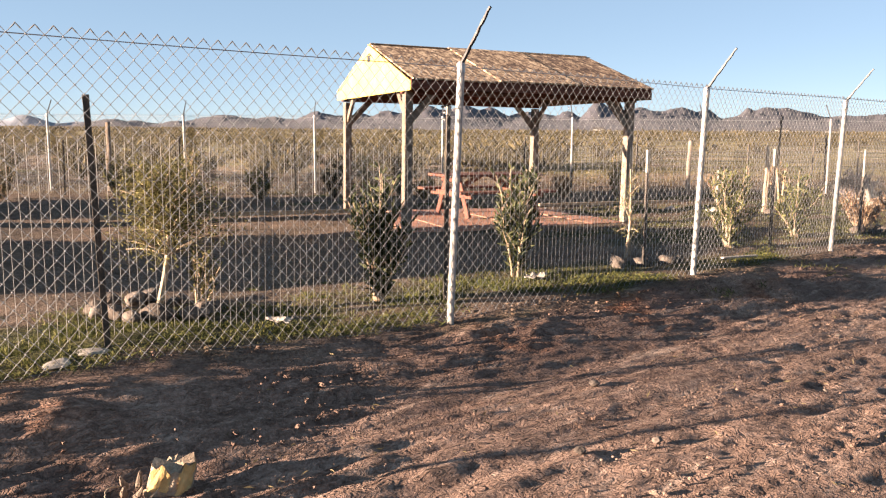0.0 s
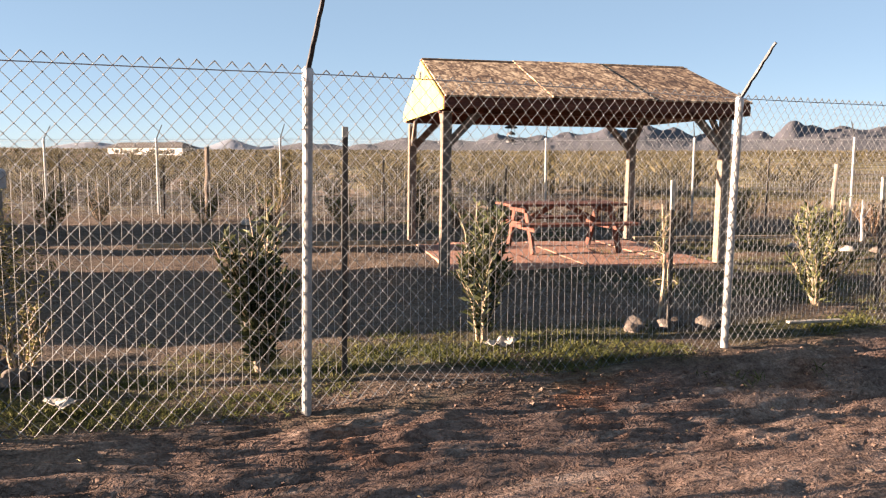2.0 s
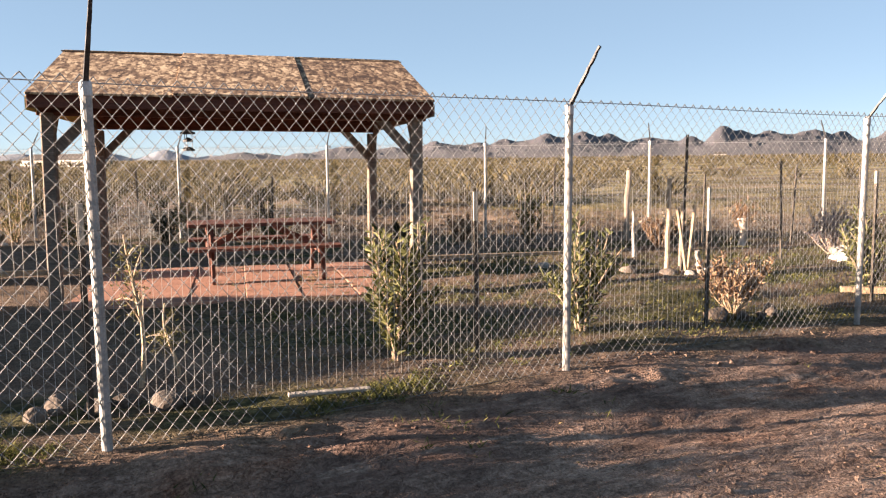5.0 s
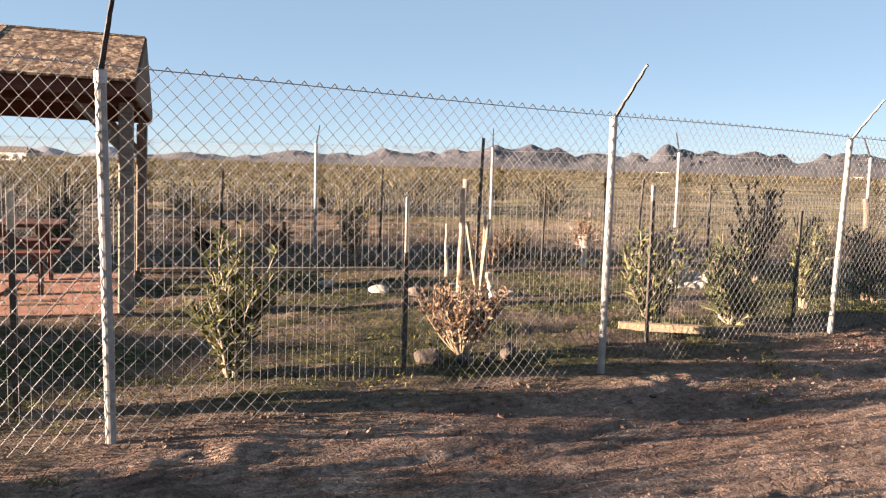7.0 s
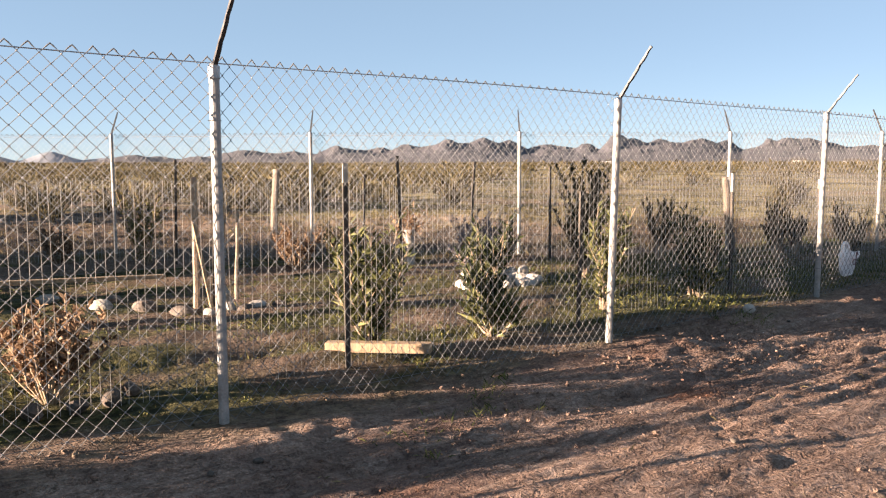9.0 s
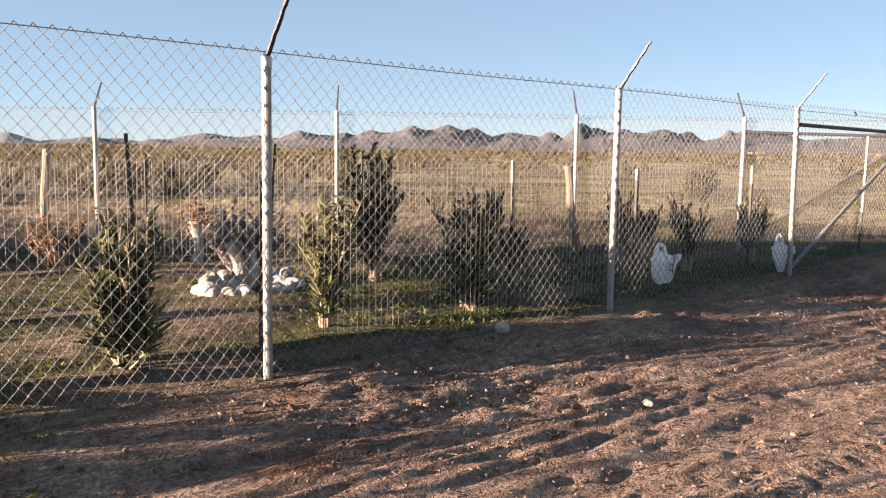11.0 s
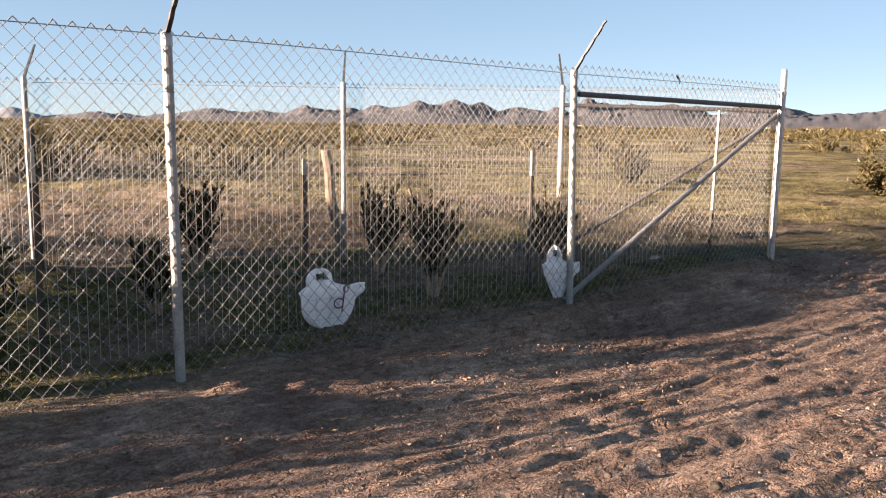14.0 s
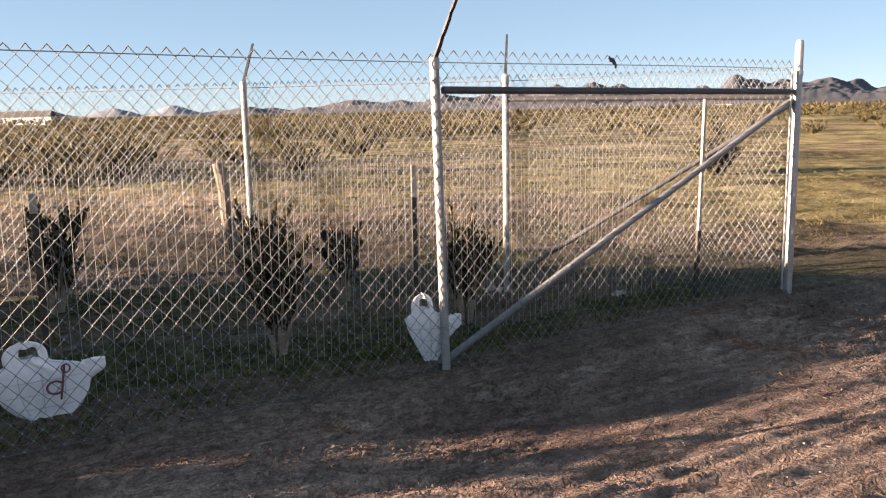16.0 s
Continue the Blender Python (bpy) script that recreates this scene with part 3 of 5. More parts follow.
def mesh_knuckles(length, z0, z1):
    """The hooked bends where the strands pass round each other, coloured bright as glints."""
    nk, n = int((z1 - z0) / HALF_Z), int(round(length / HALF_X))
    g = Geo()
    i, k = np.meshgrid(np.arange(n), np.arange(1, nk), indexing="ij")
    x, z = ((i + (k + i) % 2) * HALF_X).ravel(), (z0 + k * HALF_Z).ravel()
    pick = ((i + k) % 2 == 0).ravel()
    x, z = x[pick], z[pick]
    octa = np.array([(-0.0048, 0, 0), (0, -0.0048, 0), (0.0048, 0, 0), (0, 0.0048, 0), (0, 0, -0.0062), (0, 0, 0.0062)])
    v = np.stack([x, np.zeros(len(x)), z], -1)[:, None] + octa[None]
    f = np.array([(0, 1, 5), (1, 2, 5), (2, 3, 5), (3, 0, 5), (1, 0, 4), (2, 1, 4), (3, 2, 4), (0, 3, 4)])
    return g.add(v.reshape(-1, 3), (f[None] + 6 * np.arange(len(x))[:, None, None]).reshape(-1, 3).tolist())


def fence_post(root, x, y, z0, top, outward, r=0.0255, arm=True, label="", foot=None):
    g = Geo()
    fx, fy = foot or (x, y)
    g.tube([(fx, fy, z0 - 0.3), (fx, fy, z0 + 0.02), (x, y, top - 0.05), (x, y, top)], r, 14)
    p = part("post", g, WHITEPOST, root, label, smooth=False)
    cap = Geo()
    cap.tube([(x, y, top - 0.05), (x, y, top - 0.045), (x, y, top + 0.01), (x, y, top + 0.025)], [r + 0.0015, r + 0.003, r + 0.003, r * 0.6], 12)
    part("post_cap", cap, GALV, p, "grey pressed-metal post cap")
    if arm:
        o = np.array([outward[0], outward[1], 0.0])
        d = o + np.array([0, 0, 0.9])
        d /= np.linalg.norm(d)
        side = np.cross(d, o)
        side /= np.linalg.norm(side)
        nrm = np.cross(side, d)
        base = np.array([x, y, top])
        a = Geo()
        v, f = [], []
        steps = 13
        for s in range(steps):
            u = s / (steps - 1)
            w = 0.012 * (1 - 0.35 * u)
            notch = 0.006 if s in (4, 8, 11) else 0.0
            c = base + d * (0.44 * u)
            for a1, a2 in ((-w, -0.008), (w, -0.008), (w, 0.008 - notch), (-w, 0.008 - notch)):
                v.append(c + side * a1 + nrm * a2)
            if s:
                q = 4 * (s - 1)
                f += [(q + m, q + (m + 1) % 4, q + 4 + (m + 1) % 4, q + 4 + m) for m in range(4)]
        f += [(3, 2, 1, 0), tuple(range(4 * steps - 4, 4 * steps))]
        a.add(v, f)
        part("barb_arm", a, ARM, p, "notched steel arm angled outward, no barbed wire")
    return p


near_fence = thing("chain_link_fence", "galvanised chain link fence with white posts beside a dirt road", "fence", "boundary fences")
# top and foot of each post: they lean a little
POSTS = [((x, 0.0, 1.83), (x, 0.0)) for x in POST_X[:2]]
POSTS += [((0.035, -0.10, 1.84), (0.027, -0.024)), ((3.07, -0.02, 1.815), (3.09, 0.04)), ((5.895, -0.017, 1.80), (5.94, 0.05)), ((9.21, 0.012, 1.80), (9.22, 0.03)),
          ((12.145, -0.065, 1.79), (12.17, 0.0)), ((15.22, -0.03, 1.825), (15.245, 0.0)), ((18.316, 0.03, 1.835), (18.35, 0.024))]
for (x, y, z), foot in POSTS:
    fence_post(near_fence, x, y, gz(*foot), z, (0.0, -0.72), foot=foot)
BAY = chain_link(3.06, 0.02, 1.87, 0.0021).mesh("mesh_panel", WIRE)
BEADS = mesh_knuckles(3.06, 0.02, 1.87).mesh("knuckles", GLINTWIRE)
FAR_BAY = chain_link(3.06, 0.02, 1.87, 0.0027, 3).mesh("mesh_panel", WIRE)
ends = POSTS + [((21.34, -0.04, 1.85), (21.34, -0.04))]
for ((x0, ya, za), (xa, fa)), ((x1, yb, zb), (xb, fb)) in zip(ends, ends[1:]):
    p = part("mesh_panel", BAY, None, near_fence, "galvanised diamond wire mesh")
    p.scale.x = (x1 - x0) / 3.06
    p.location = (x0, (fa + fb) / 2 + 0.031, 0.012 + max(0.0, (za + zb) / 2 - 1.825) * 2)
    p.rotation_euler.x = (fa + fb - ya - yb) / 2 / 1.8
    tagged(part("knuckle_rest", BEADS, None, p, "mesh bends coloured brighter for their glints"), kind="stuff")
g = Geo()
g.tube([(x, float(np.interp(x, [q[0][0] for q in POSTS], [q[0][1] for q in POSTS])) + 0.034, 1.832 + 0.006 * math.sin(x * 1.3)) for x in np.arange(-6.1, 21.4, 0.3)], 0.003, 5)
part("top_wire", g, DARKWIRE, near_fence, "plain tension wire")
g = Geo()
g.tube([(x, 0.036, 0.085 + max(0.0, gz(x, 0.04) - 0.09)) for x in np.arange(-6.1, 21.35, 0.3)], 0.0017, 5)
part("bottom_wire", g, WIRE, near_fence, "plain tension wire near the hem")
for (x1, y1, z1), (x0, y0) in POSTS[1:]:
    for z in (0.35, 0.75, 1.15, 1.55):
        g = Geo()
        a = np.linspace(0, 2 * math.pi, 9)
        x, y = x0 + (x1 - x0) * z / z1, y0 + (y1 - y0) * z / z1
        g.tube(np.stack([x + 0.033 * np.cos(a), y + 0.005 + 0.036 * np.sin(a), np.full(9, z + 0.01 * math.sin(x * 7 + z * 5))], -1), 0.0018, 4)
        part("tie_wire", g, WIRE, near_fence)

# corner post where both fences meet, with the rails and braces of its two end bays
HX, HY = 21.34, -0.04
g = Geo()
g.tube([(HX, HY, gz(HX, HY) - 0.3), (HX, HY, 2.0), (HX, HY, 2.03)], [0.030, 0.030, 0.024], 14)
corner = part("corner_post", g, GALV, near_fence, "thick galvanised corner post")
for z in (0.35, 0.62, 0.9, 1.2, 1.52, 1.78):
    g = Geo()
    g.tube([(HX, HY, z), (HX, HY, z + 0.03)], 0.034, 14)
    part("band", g, GALV, corner)
g = Geo()
g.tube([(HX - 0.07, HY, 0.2), (HX - 0.07, HY, 1.82)], 0.008, 6)
part("tension_bar", g, GALV, near_fence)
g = Geo()
g.tube([(18.36, 0.02, 1.675), (21.31, -0.03, 1.665)], 0.021, 10)
part("top_rail", g, DULL, near_fence, "dull grey weathered steel top rail")
g = Geo()
g.tube([(18.33, 0.066, 0.10), (21.30, -0.02, 1.60)], 0.022, 10)
part("diagonal_brace", g, PIPE, near_fence, "grey pipe brace from post foot to corner")

far_fence = thing("chain_link_fence", "galvanised chain link fence closing the garden on the plain side", "fence", "boundary fences")
FAR_DIR = Vector((2.366, -1.866, 0)) / 3.013
FAR_OUT = Vector((0.619, 0.785, 0))
FAR = [(1.64 - 2.37 * k, 16.38 + 1.88 * k) for k in range(4, -1, -1)] + [(4.02, 14.18), (6.47, 12.44), (8.86, 10.60), (11.25, 8.66), (13.38, 6.52), (15.68, 4.60), (18.10, 2.77), (19.75, 1.39)]
for x, y in FAR:
    fence_post(far_fence, x, y, gz(x, y), 1.83, (FAR_OUT.x * 0.72, FAR_OUT.y * 0.72))
turn = math.degrees(math.atan2(FAR_DIR.y, FAR_DIR.x))
for (x0, y0), (x1, y1) in zip(FAR, FAR[1:] + [(HX, HY)]):
    p = part("mesh_panel", FAR_BAY, None, far_fence, "galvanised diamond wire mesh")
    length = math.hypot(x1 - x0, y1 - y0)
    p.rotation_euler.z = math.atan2(y1 - y0, x1 - x0)
    p.scale.x = length / 3.06
    p.location = (x0 + 0.03, y0 + 0.035, 0.0)
g = Geo()
g.tube([(x + 0.03, y + 0.04, 1.80) for x, y in FAR] + [(HX, HY, 1.84)], 0.003, 5)
part("top_wire", g, DARKWIRE, far_fence, "plain tension wire")
g = Geo()
g.tube([(19.75, 1.39, 1.66), (HX, HY + 0.03, 1.63)], 0.020, 10)
part("top_rail", g, DULL, far_fence, "dull grey weathered steel top rail")
g = Geo()
g.tube([(19.75, 1.39, 0.22), (HX - 0.02, HY + 0.03, 1.58)], 0.019, 10)
part("diagonal_brace", g, DULL, far_fence, "grey pipe brace from post foot to corner")


# ---- low welded wire fences on steel stakes, inside the chain link ----
def tpost(root, x, y, z0, top, lean=(0, 0), pale=0.18):
    """A steel T-post: web, flange and studs, with a pale painted tip."""
    g = Geo()
    m = pose(x, y, z0, lean[0], lean[1], 0)
    h = top - z0
    g.box(-0.017, 0.017, -0.004, 0.0, -0.2, h - pale, m)
    g.box(-0.003, 0.003, 0.0, 0.026, -0.2, h - pale, m)
    for k in range(int((h - pale) / 0.09)):
        g.box(-0.005, 0.005, -0.009, -0.004, 0.08 + 0.09 * k, 0.095 + 0.09 * k, m)
    p = part("stake", g, TPOST, root, "dark steel T-post")
    t = Geo()
    wide = 0.018 if pale < 0.3 else 0.012
    t.box(-wide, wide, -0.005, 0.001, h - pale, h, m)
    t.box(-0.0035, 0.0035, 0.001, wide + 0.009, h - pale, h, m)
    part("stake_tip", t, TPALE if pale > 0.05 else TPOST, p, "pale painted tip")
    return p


def welded_wire(root, x0, y0, x1, y1, height, seed):
    rng = np.random.default_rng(seed)
    length = math.hypot(x1 - x0, y1 - y0)
    d = np.array([(x1 - x0) / length, (y1 - y0) / length])
    g = Geo()
    for s in np.arange(0, length, 0.0508):
        x, y = x0 + d[0] * s, y0 + d[1] * s
        z = gz(x, y)
        sag = 0.02 * math.sin(s * 1.9)
        j = rng.normal(0, 0.004, (3, 2))
        g.tube([(x + j[k, 0], y + j[k, 1] + 0.012 * math.sin(s * 2.3 + k), z + u) for k, u in enumerate((0.0, height * 0.5, height + sag))], 0.0012, 3, cap=False)
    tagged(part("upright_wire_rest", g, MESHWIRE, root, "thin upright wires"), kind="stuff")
    ss = np.arange(0, length, 0.4)
    for z in np.arange(0.1, height + 0.03, 0.1016):
        g = Geo()
        g.tube([(x0 + d[0] * s, y0 + d[1] * s, gz(x0 + d[0] * s, y0 + d[1] * s) + z + 0.02 * math.sin(s * 1.9) * z / height) for s in ss], 0.0007, 3, cap=False)
        part("level_wire", g, WIRE, root, "thin level wire")


near_wire = thing("wire_fence", "low welded wire fence on dark steel T-posts", "fence", "garden wire fences")
for x, y, top, pale in ((-4.7, 0.5, 1.3, 0.15), (-2.17, 0.30, 1.58, 0.04), (0.44, 0.52, 1.60, 0.06), (3.10, 0.6, 1.26, 0.22), (5.62, 0.62, 1.26, 0.2),
                        (7.90, 0.55, 1.24, 0.36), (10.25, 0.5, 1.35, 0.12), (12.40, 0.5, 1.14, 0.05), (14.75, 0.62, 1.27, 0.18), (16.33, 0.55, 1.2, 0.1), (18.45, 0.55, 1.24, 0.2)):
    tpost(near_wire, x, y, gz(x, y), top, (0, -2.0 if x == -2.17 else random.uniform(-1.5, 1.5)), pale)
tpost(near_wire, 20.66, 0.24, gz(20.66, 0.24), 1.62, (0, 1.5), 0.95)
welded_wire(near_wire, -5.0, 0.53, 20.6, 0.53, 1.17, 5)
far_wire = thing("wire_fence", "low welded wire fence on dark steel T-posts", "fence", "garden wire fences")
for k in range(11):
    s = 1.2 + 2.55 * k
    x, y = -6.0 + FAR_DIR.x * s + 0.6, 21.6 + FAR_DIR.y * s - 1.2
    tpost(far_wire, x, y, gz(x, y), 1.25 + 0.1 * (k % 3), (0, random.uniform(-2, 2)), 0.05)
welded_wire(far_wire, -5.6, 20.6, 20.3, 0.52, 1.15, 6)


# ---- shade shelters ----
def board_part(name, a, b, w, h, mat, parent, label="", roll=0.0, bevel=0.006):
    """A squared timber from a to b, w wide and h deep."""
    a, b = Vector(a), Vector(b)
    d = b - a
    m = Matrix.Translation(a) @ d.to_track_quat("X", "Z").to_matrix().to_4x4() @ pose(0, 0, 0, roll)
    g = Geo()
    g.box(0, d.length, -w / 2, w / 2, -h / 2, h / 2, None, bevel)
    ob = part(name, g, mat, parent, label)
    ob.matrix_basis = m
    return ob


def shelter(x, y, turn_deg, length, width, label, z0, raised=0.0, boarded=False):
    """Four posts with knee braces, eave beams, rafters, strand board roof panels and boarded gables. Origin: front left eave corner on the ground."""
    root = thing("shade_shelter", label, "shelter", "shade shelters", m=pose(x, y, z0, 0, 0.6, turn_deg))
    eave, ridge = 2.062 + raised, 2.672 + raised
    n = max(3, round(length / 1.3))
    f, bk = 0.42, width - 0.30
    for u in (0.10, length - 0.10):
        for v in (f, bk):
            h = eave - 0.02 + (v / (width / 2) if v < width / 2 else (width - v) / (width / 2)) * (ridge - eave) - 0.22
            board_part("post", (u, v, -0.15), (u, v, h), 0.125, 0.125, WOOD, root, "weathered square timber post", bevel=0.012)
            inward = 1 if u < 1 else -1
            board_part("knee_brace", (u + inward * 0.03, v, eave - 0.50), (u + inward * 0.45, v, eave - 0.06), 0.05, 0.10, WOOD, root, "slanting timber brace")
            vin = 1 if v < 1 else -1
            board_part("knee_brace", (u, v + vin * 0.03, eave - 0.46), (u, v + vin * 0.40, eave - 0.06), 0.05, 0.09, WOOD, root, "slanting timber brace")
    for v in (f, bk):
        board_part("eave_beam", (0.0, v, eave - 0.02), (length, v, eave - 0.02), 0.09, 0.22, BEAM, root, "dark red-brown beam")
    for v in (0.03, width - 0.03):
        board_part("fascia", (0.0, v, eave - 0.01), (length, v, eave - 0.01), 0.035, 0.14, BEAM, root, "dark red-brown fascia board")
    board_part("ridge_beam", (0.02, width / 2, ridge - 0.13), (length - 0.02, width / 2, ridge - 0.13), 0.05, 0.18, BEAM, root)
    for k in range(7):
        u = 0.15 + (length - 0.3) * k / 6
        for va, vb in ((0.05, width / 2 - 0.02), (width - 0.05, width / 2 + 0.02)):
            board_part("rafter", (u, va, eave - 0.03), (u, vb, ridge - 0.09), 0.04, 0.09, BEAM, root)
    slope = math.hypot(width / 2 + 0.06, ridge - eave)
    for side in (0, 1):
        for k in range(n):
            u0, u1 = length * k / n, length * (k + 1) / n
            lift = 0.009 * ((k * 2 + side) % 3)
            g = Geo()
            g.box(0, u1 - u0 - 0.006, 0, slope, 0.0, 0.024, None, 0.004)
            ob = part("roof_panel", g, OSB, root, "weathered strand board sheet")
            pitch = math.degrees(math.atan2(ridge - eave + 0.02, width / 2 + 0.03))
            if side == 0:
                ob.matrix_basis = pose(u0 + 0.003, -0.04, eave + 0.035 + lift, pitch)
            else:
                ob.matrix_basis = pose(u1 - 0.003, width + 0.04, eave + 0.035 + lift, pitch, 0, 180)
    g = Geo()
    g.box(-0.01, length + 0.01, -0.09, 0.09, 0, 0.012)
    ob = part("ridge_cap", g, GABLE, root, "worn ridge strip")
    ob.matrix_basis = pose(0, width / 2, ridge + 0.062)
    # brown of the right gable holds the shade on that end
    for u, mat, lab in ((-0.012, YELLOW, "yellow painted gable board"), (length - 0.008, GABLE, "gable board browned for its shaded end")):
        g = Geo()
        lo, t = eave - 0.10, 0.020
        outline = [(0.02, lo), (width - 0.02, lo), (width - 0.02, eave + 0.02), (width / 2, ridge + 0.05), (0.02, eave + 0.02)]
        v = [(u + s * t, a, b) for s in (0, 1) for a, b in outline]
        g.add(v, [(4, 3, 2, 1, 0), (5, 6, 7, 8, 9)] + [(k, (k + 1) % 5, 5 + (k + 1) % 5, 5 + k) for k in range(5)])
        gp = part("gable_board", g, mat, root, lab)
        h = Geo()
        out = -0.006 if u < 0 else t + 0.001
        h.box(u + out, u + out + 0.005, width / 2 - 0.07, width / 2 + 0.07, ridge - 0.20, ridge - 0.10)
        part("vent_hole", h, DARKMETAL, gp, "small dark vent opening")
    if boarded:
        # upright boards close both ends so the unseen shelters cast solid shadow
        for u in (0.03, length - 0.05):
            for k in range(int(width / 0.2)):
                part("wall_board", Geo().box(u - 0.01, u + 0.01, 0.023 + 0.2 * k, 0.220 + 0.2 * k, -0.15, eave - 0.05, None, 0.003), WOOD, root)
    return root


TURN = -17.4
shelter(3.17, 4.50, TURN, 3.90, 3.74, "open timber shade shelter with a strand board roof and yellow gable", 0.03)
# two unseen shelters off to the left, added to cast the shadow bands
shelter(-17.85, 7.88, TURN, 10.1, 4.2, "unseen boarded timber shelter with strand board roof, added for its shadow", 0.05, boarded=True)
shelter(-14.7, 14.6, TURN, 11.4, 3.6, "unseen boarded timber shelter with strand board roof, added for its shadow", 0.05, 0.75, True)


def at_shelter(u, v, z=0.0, turn_more=0.0):
    return pose(3.17, 4.50, 0.0, 0, 0, TURN) @ pose(u, v, z, 0, 0, turn_more)


# paved pad under the shelter
pad = thing("paved_pad", "low red-tinted paved pad under the shelter", "paving", kind="structure", m=at_shelter(0.0, 0.0))
zpad = 0.02
PAVER = Geo().box(0.004, 0.60 - 0.004, 0.004, 0.60 - 0.004, -0.05, 0.035, None, 0.008).mesh("paver", PAD)
for a in range(6):
    for b in range(5):
        ob = part("paver", PAVER, None, pad)
        ob.matrix_basis = pose(0.15 + 0.60 * a, 0.35 + 0.60 * b, zpad + 0.006 * math.sin(a * 3.1 + b * 5.7), random.uniform(-0.5, 0.5), random.uniform(-0.5, 0.5), 0)


# picnic table
def picnic_table(m):
    root = thing("picnic_table", "red-brown stained wooden picnic table with fixed benches on a paved pad", "table", m=m)
    L = 1.80
    for k in range(5):
        board_part("tabletop_board", (-L / 2, -0.31 + 0.155 * k, 0.685), (L / 2, -0.31 + 0.155 * k, 0.685), 0.145, 0.042, REDWOOD, root)
    for s in (-1, 1):
        for k in range(2):
            y = s * (0.62 + 0.15 * k)
            board_part("bench_board", (-L / 2, y, 0.43), (L / 2, y, 0.43), 0.14, 0.038, REDWOOD, root)
    for x in (-0.66, 0.66):
        board_part("bench_bearer", (x, -0.76, 0.375), (x, 0.76, 0.375), 0.04, 0.09, REDWOOD, root)
        board_part("top_bearer", (x, -0.34, 0.62), (x, 0.34, 0.62), 0.045, 0.09, REDWOOD, root)
        for s in (-1, 1):
            board_part("leg", (x + 0.04, s * 0.58, 0.0), (x + 0.04, s * 0.22, 0.665), 0.045, 0.12, REDWOOD, root)
        board_part("cross_brace", (x, 0, 0.38), (x * 0.15, 0, 0.665), 0.04, 0.08, REDWOOD, root)
    return root


picnic_table(at_shelter(2.18, 2.18, 0.056, 3))

# hanging tiered lantern under the beam
chime = thing("hanging_lantern", "small dark tiered metal lantern hanging in the shelter", "lantern")
CX, CY = 5.03, 5.95
g = Geo()
g.tube([(CX, CY, 1.88), (CX, CY, 2.36)], 0.003, 5)
part("cord", g, DARKMETAL, chime)
for z, r in ((1.86, 0.09), (1.77, 0.06), (1.66, 0.08)):
    g = Geo()
    g.tube([(CX, CY, z - 0.02), (CX, CY, z), (CX, CY, z + 0.03)], [r, r, r * 0.25], 12)
    part("tier", g, DARKMETAL, chime)
for a in range(3):
    g = Geo()
    o = (0.05 * math.cos(a * 2.1), 0.05 * math.sin(a * 2.1))
    g.tube([(CX + o[0], CY + o[1], 1.65), (CX + o[0], CY + o[1], 1.86)], 0.004, 5)
    part("rod", g, DARKMETAL, chime)


# ---- plants ----
def blades(base, direction, length, width, rng, fold=0.25, droop=0.0):
    """Pointed leaves as folded four-sided blades, in arrays."""
    d = direction / (np.linalg.norm(direction, axis=1)[:, None] + 1e-9)
    side = np.cross(d, rng.normal(size=d.shape))
    side /= np.linalg.norm(side, axis=1)[:, None] + 1e-9
    up = np.cross(side, d)
    L, W = length[:, None], width[:, None]
    mid = base + d * L * 0.45
    tip = base + d * L - np.array([0, 0, 1.0]) * (droop * L)
    left, right = mid + side * W / 2 + up * W * fold, mid - side * W / 2 + up * W * fold
    v = np.stack([base, left, tip, right], 1).reshape(-1, 3)
    k = 4 * np.arange(len(base))
    f = np.concatenate([np.stack([k, k + 1, k + 2], -1), np.stack([k, k + 2, k + 3], -1)])
    return v, f.tolist()


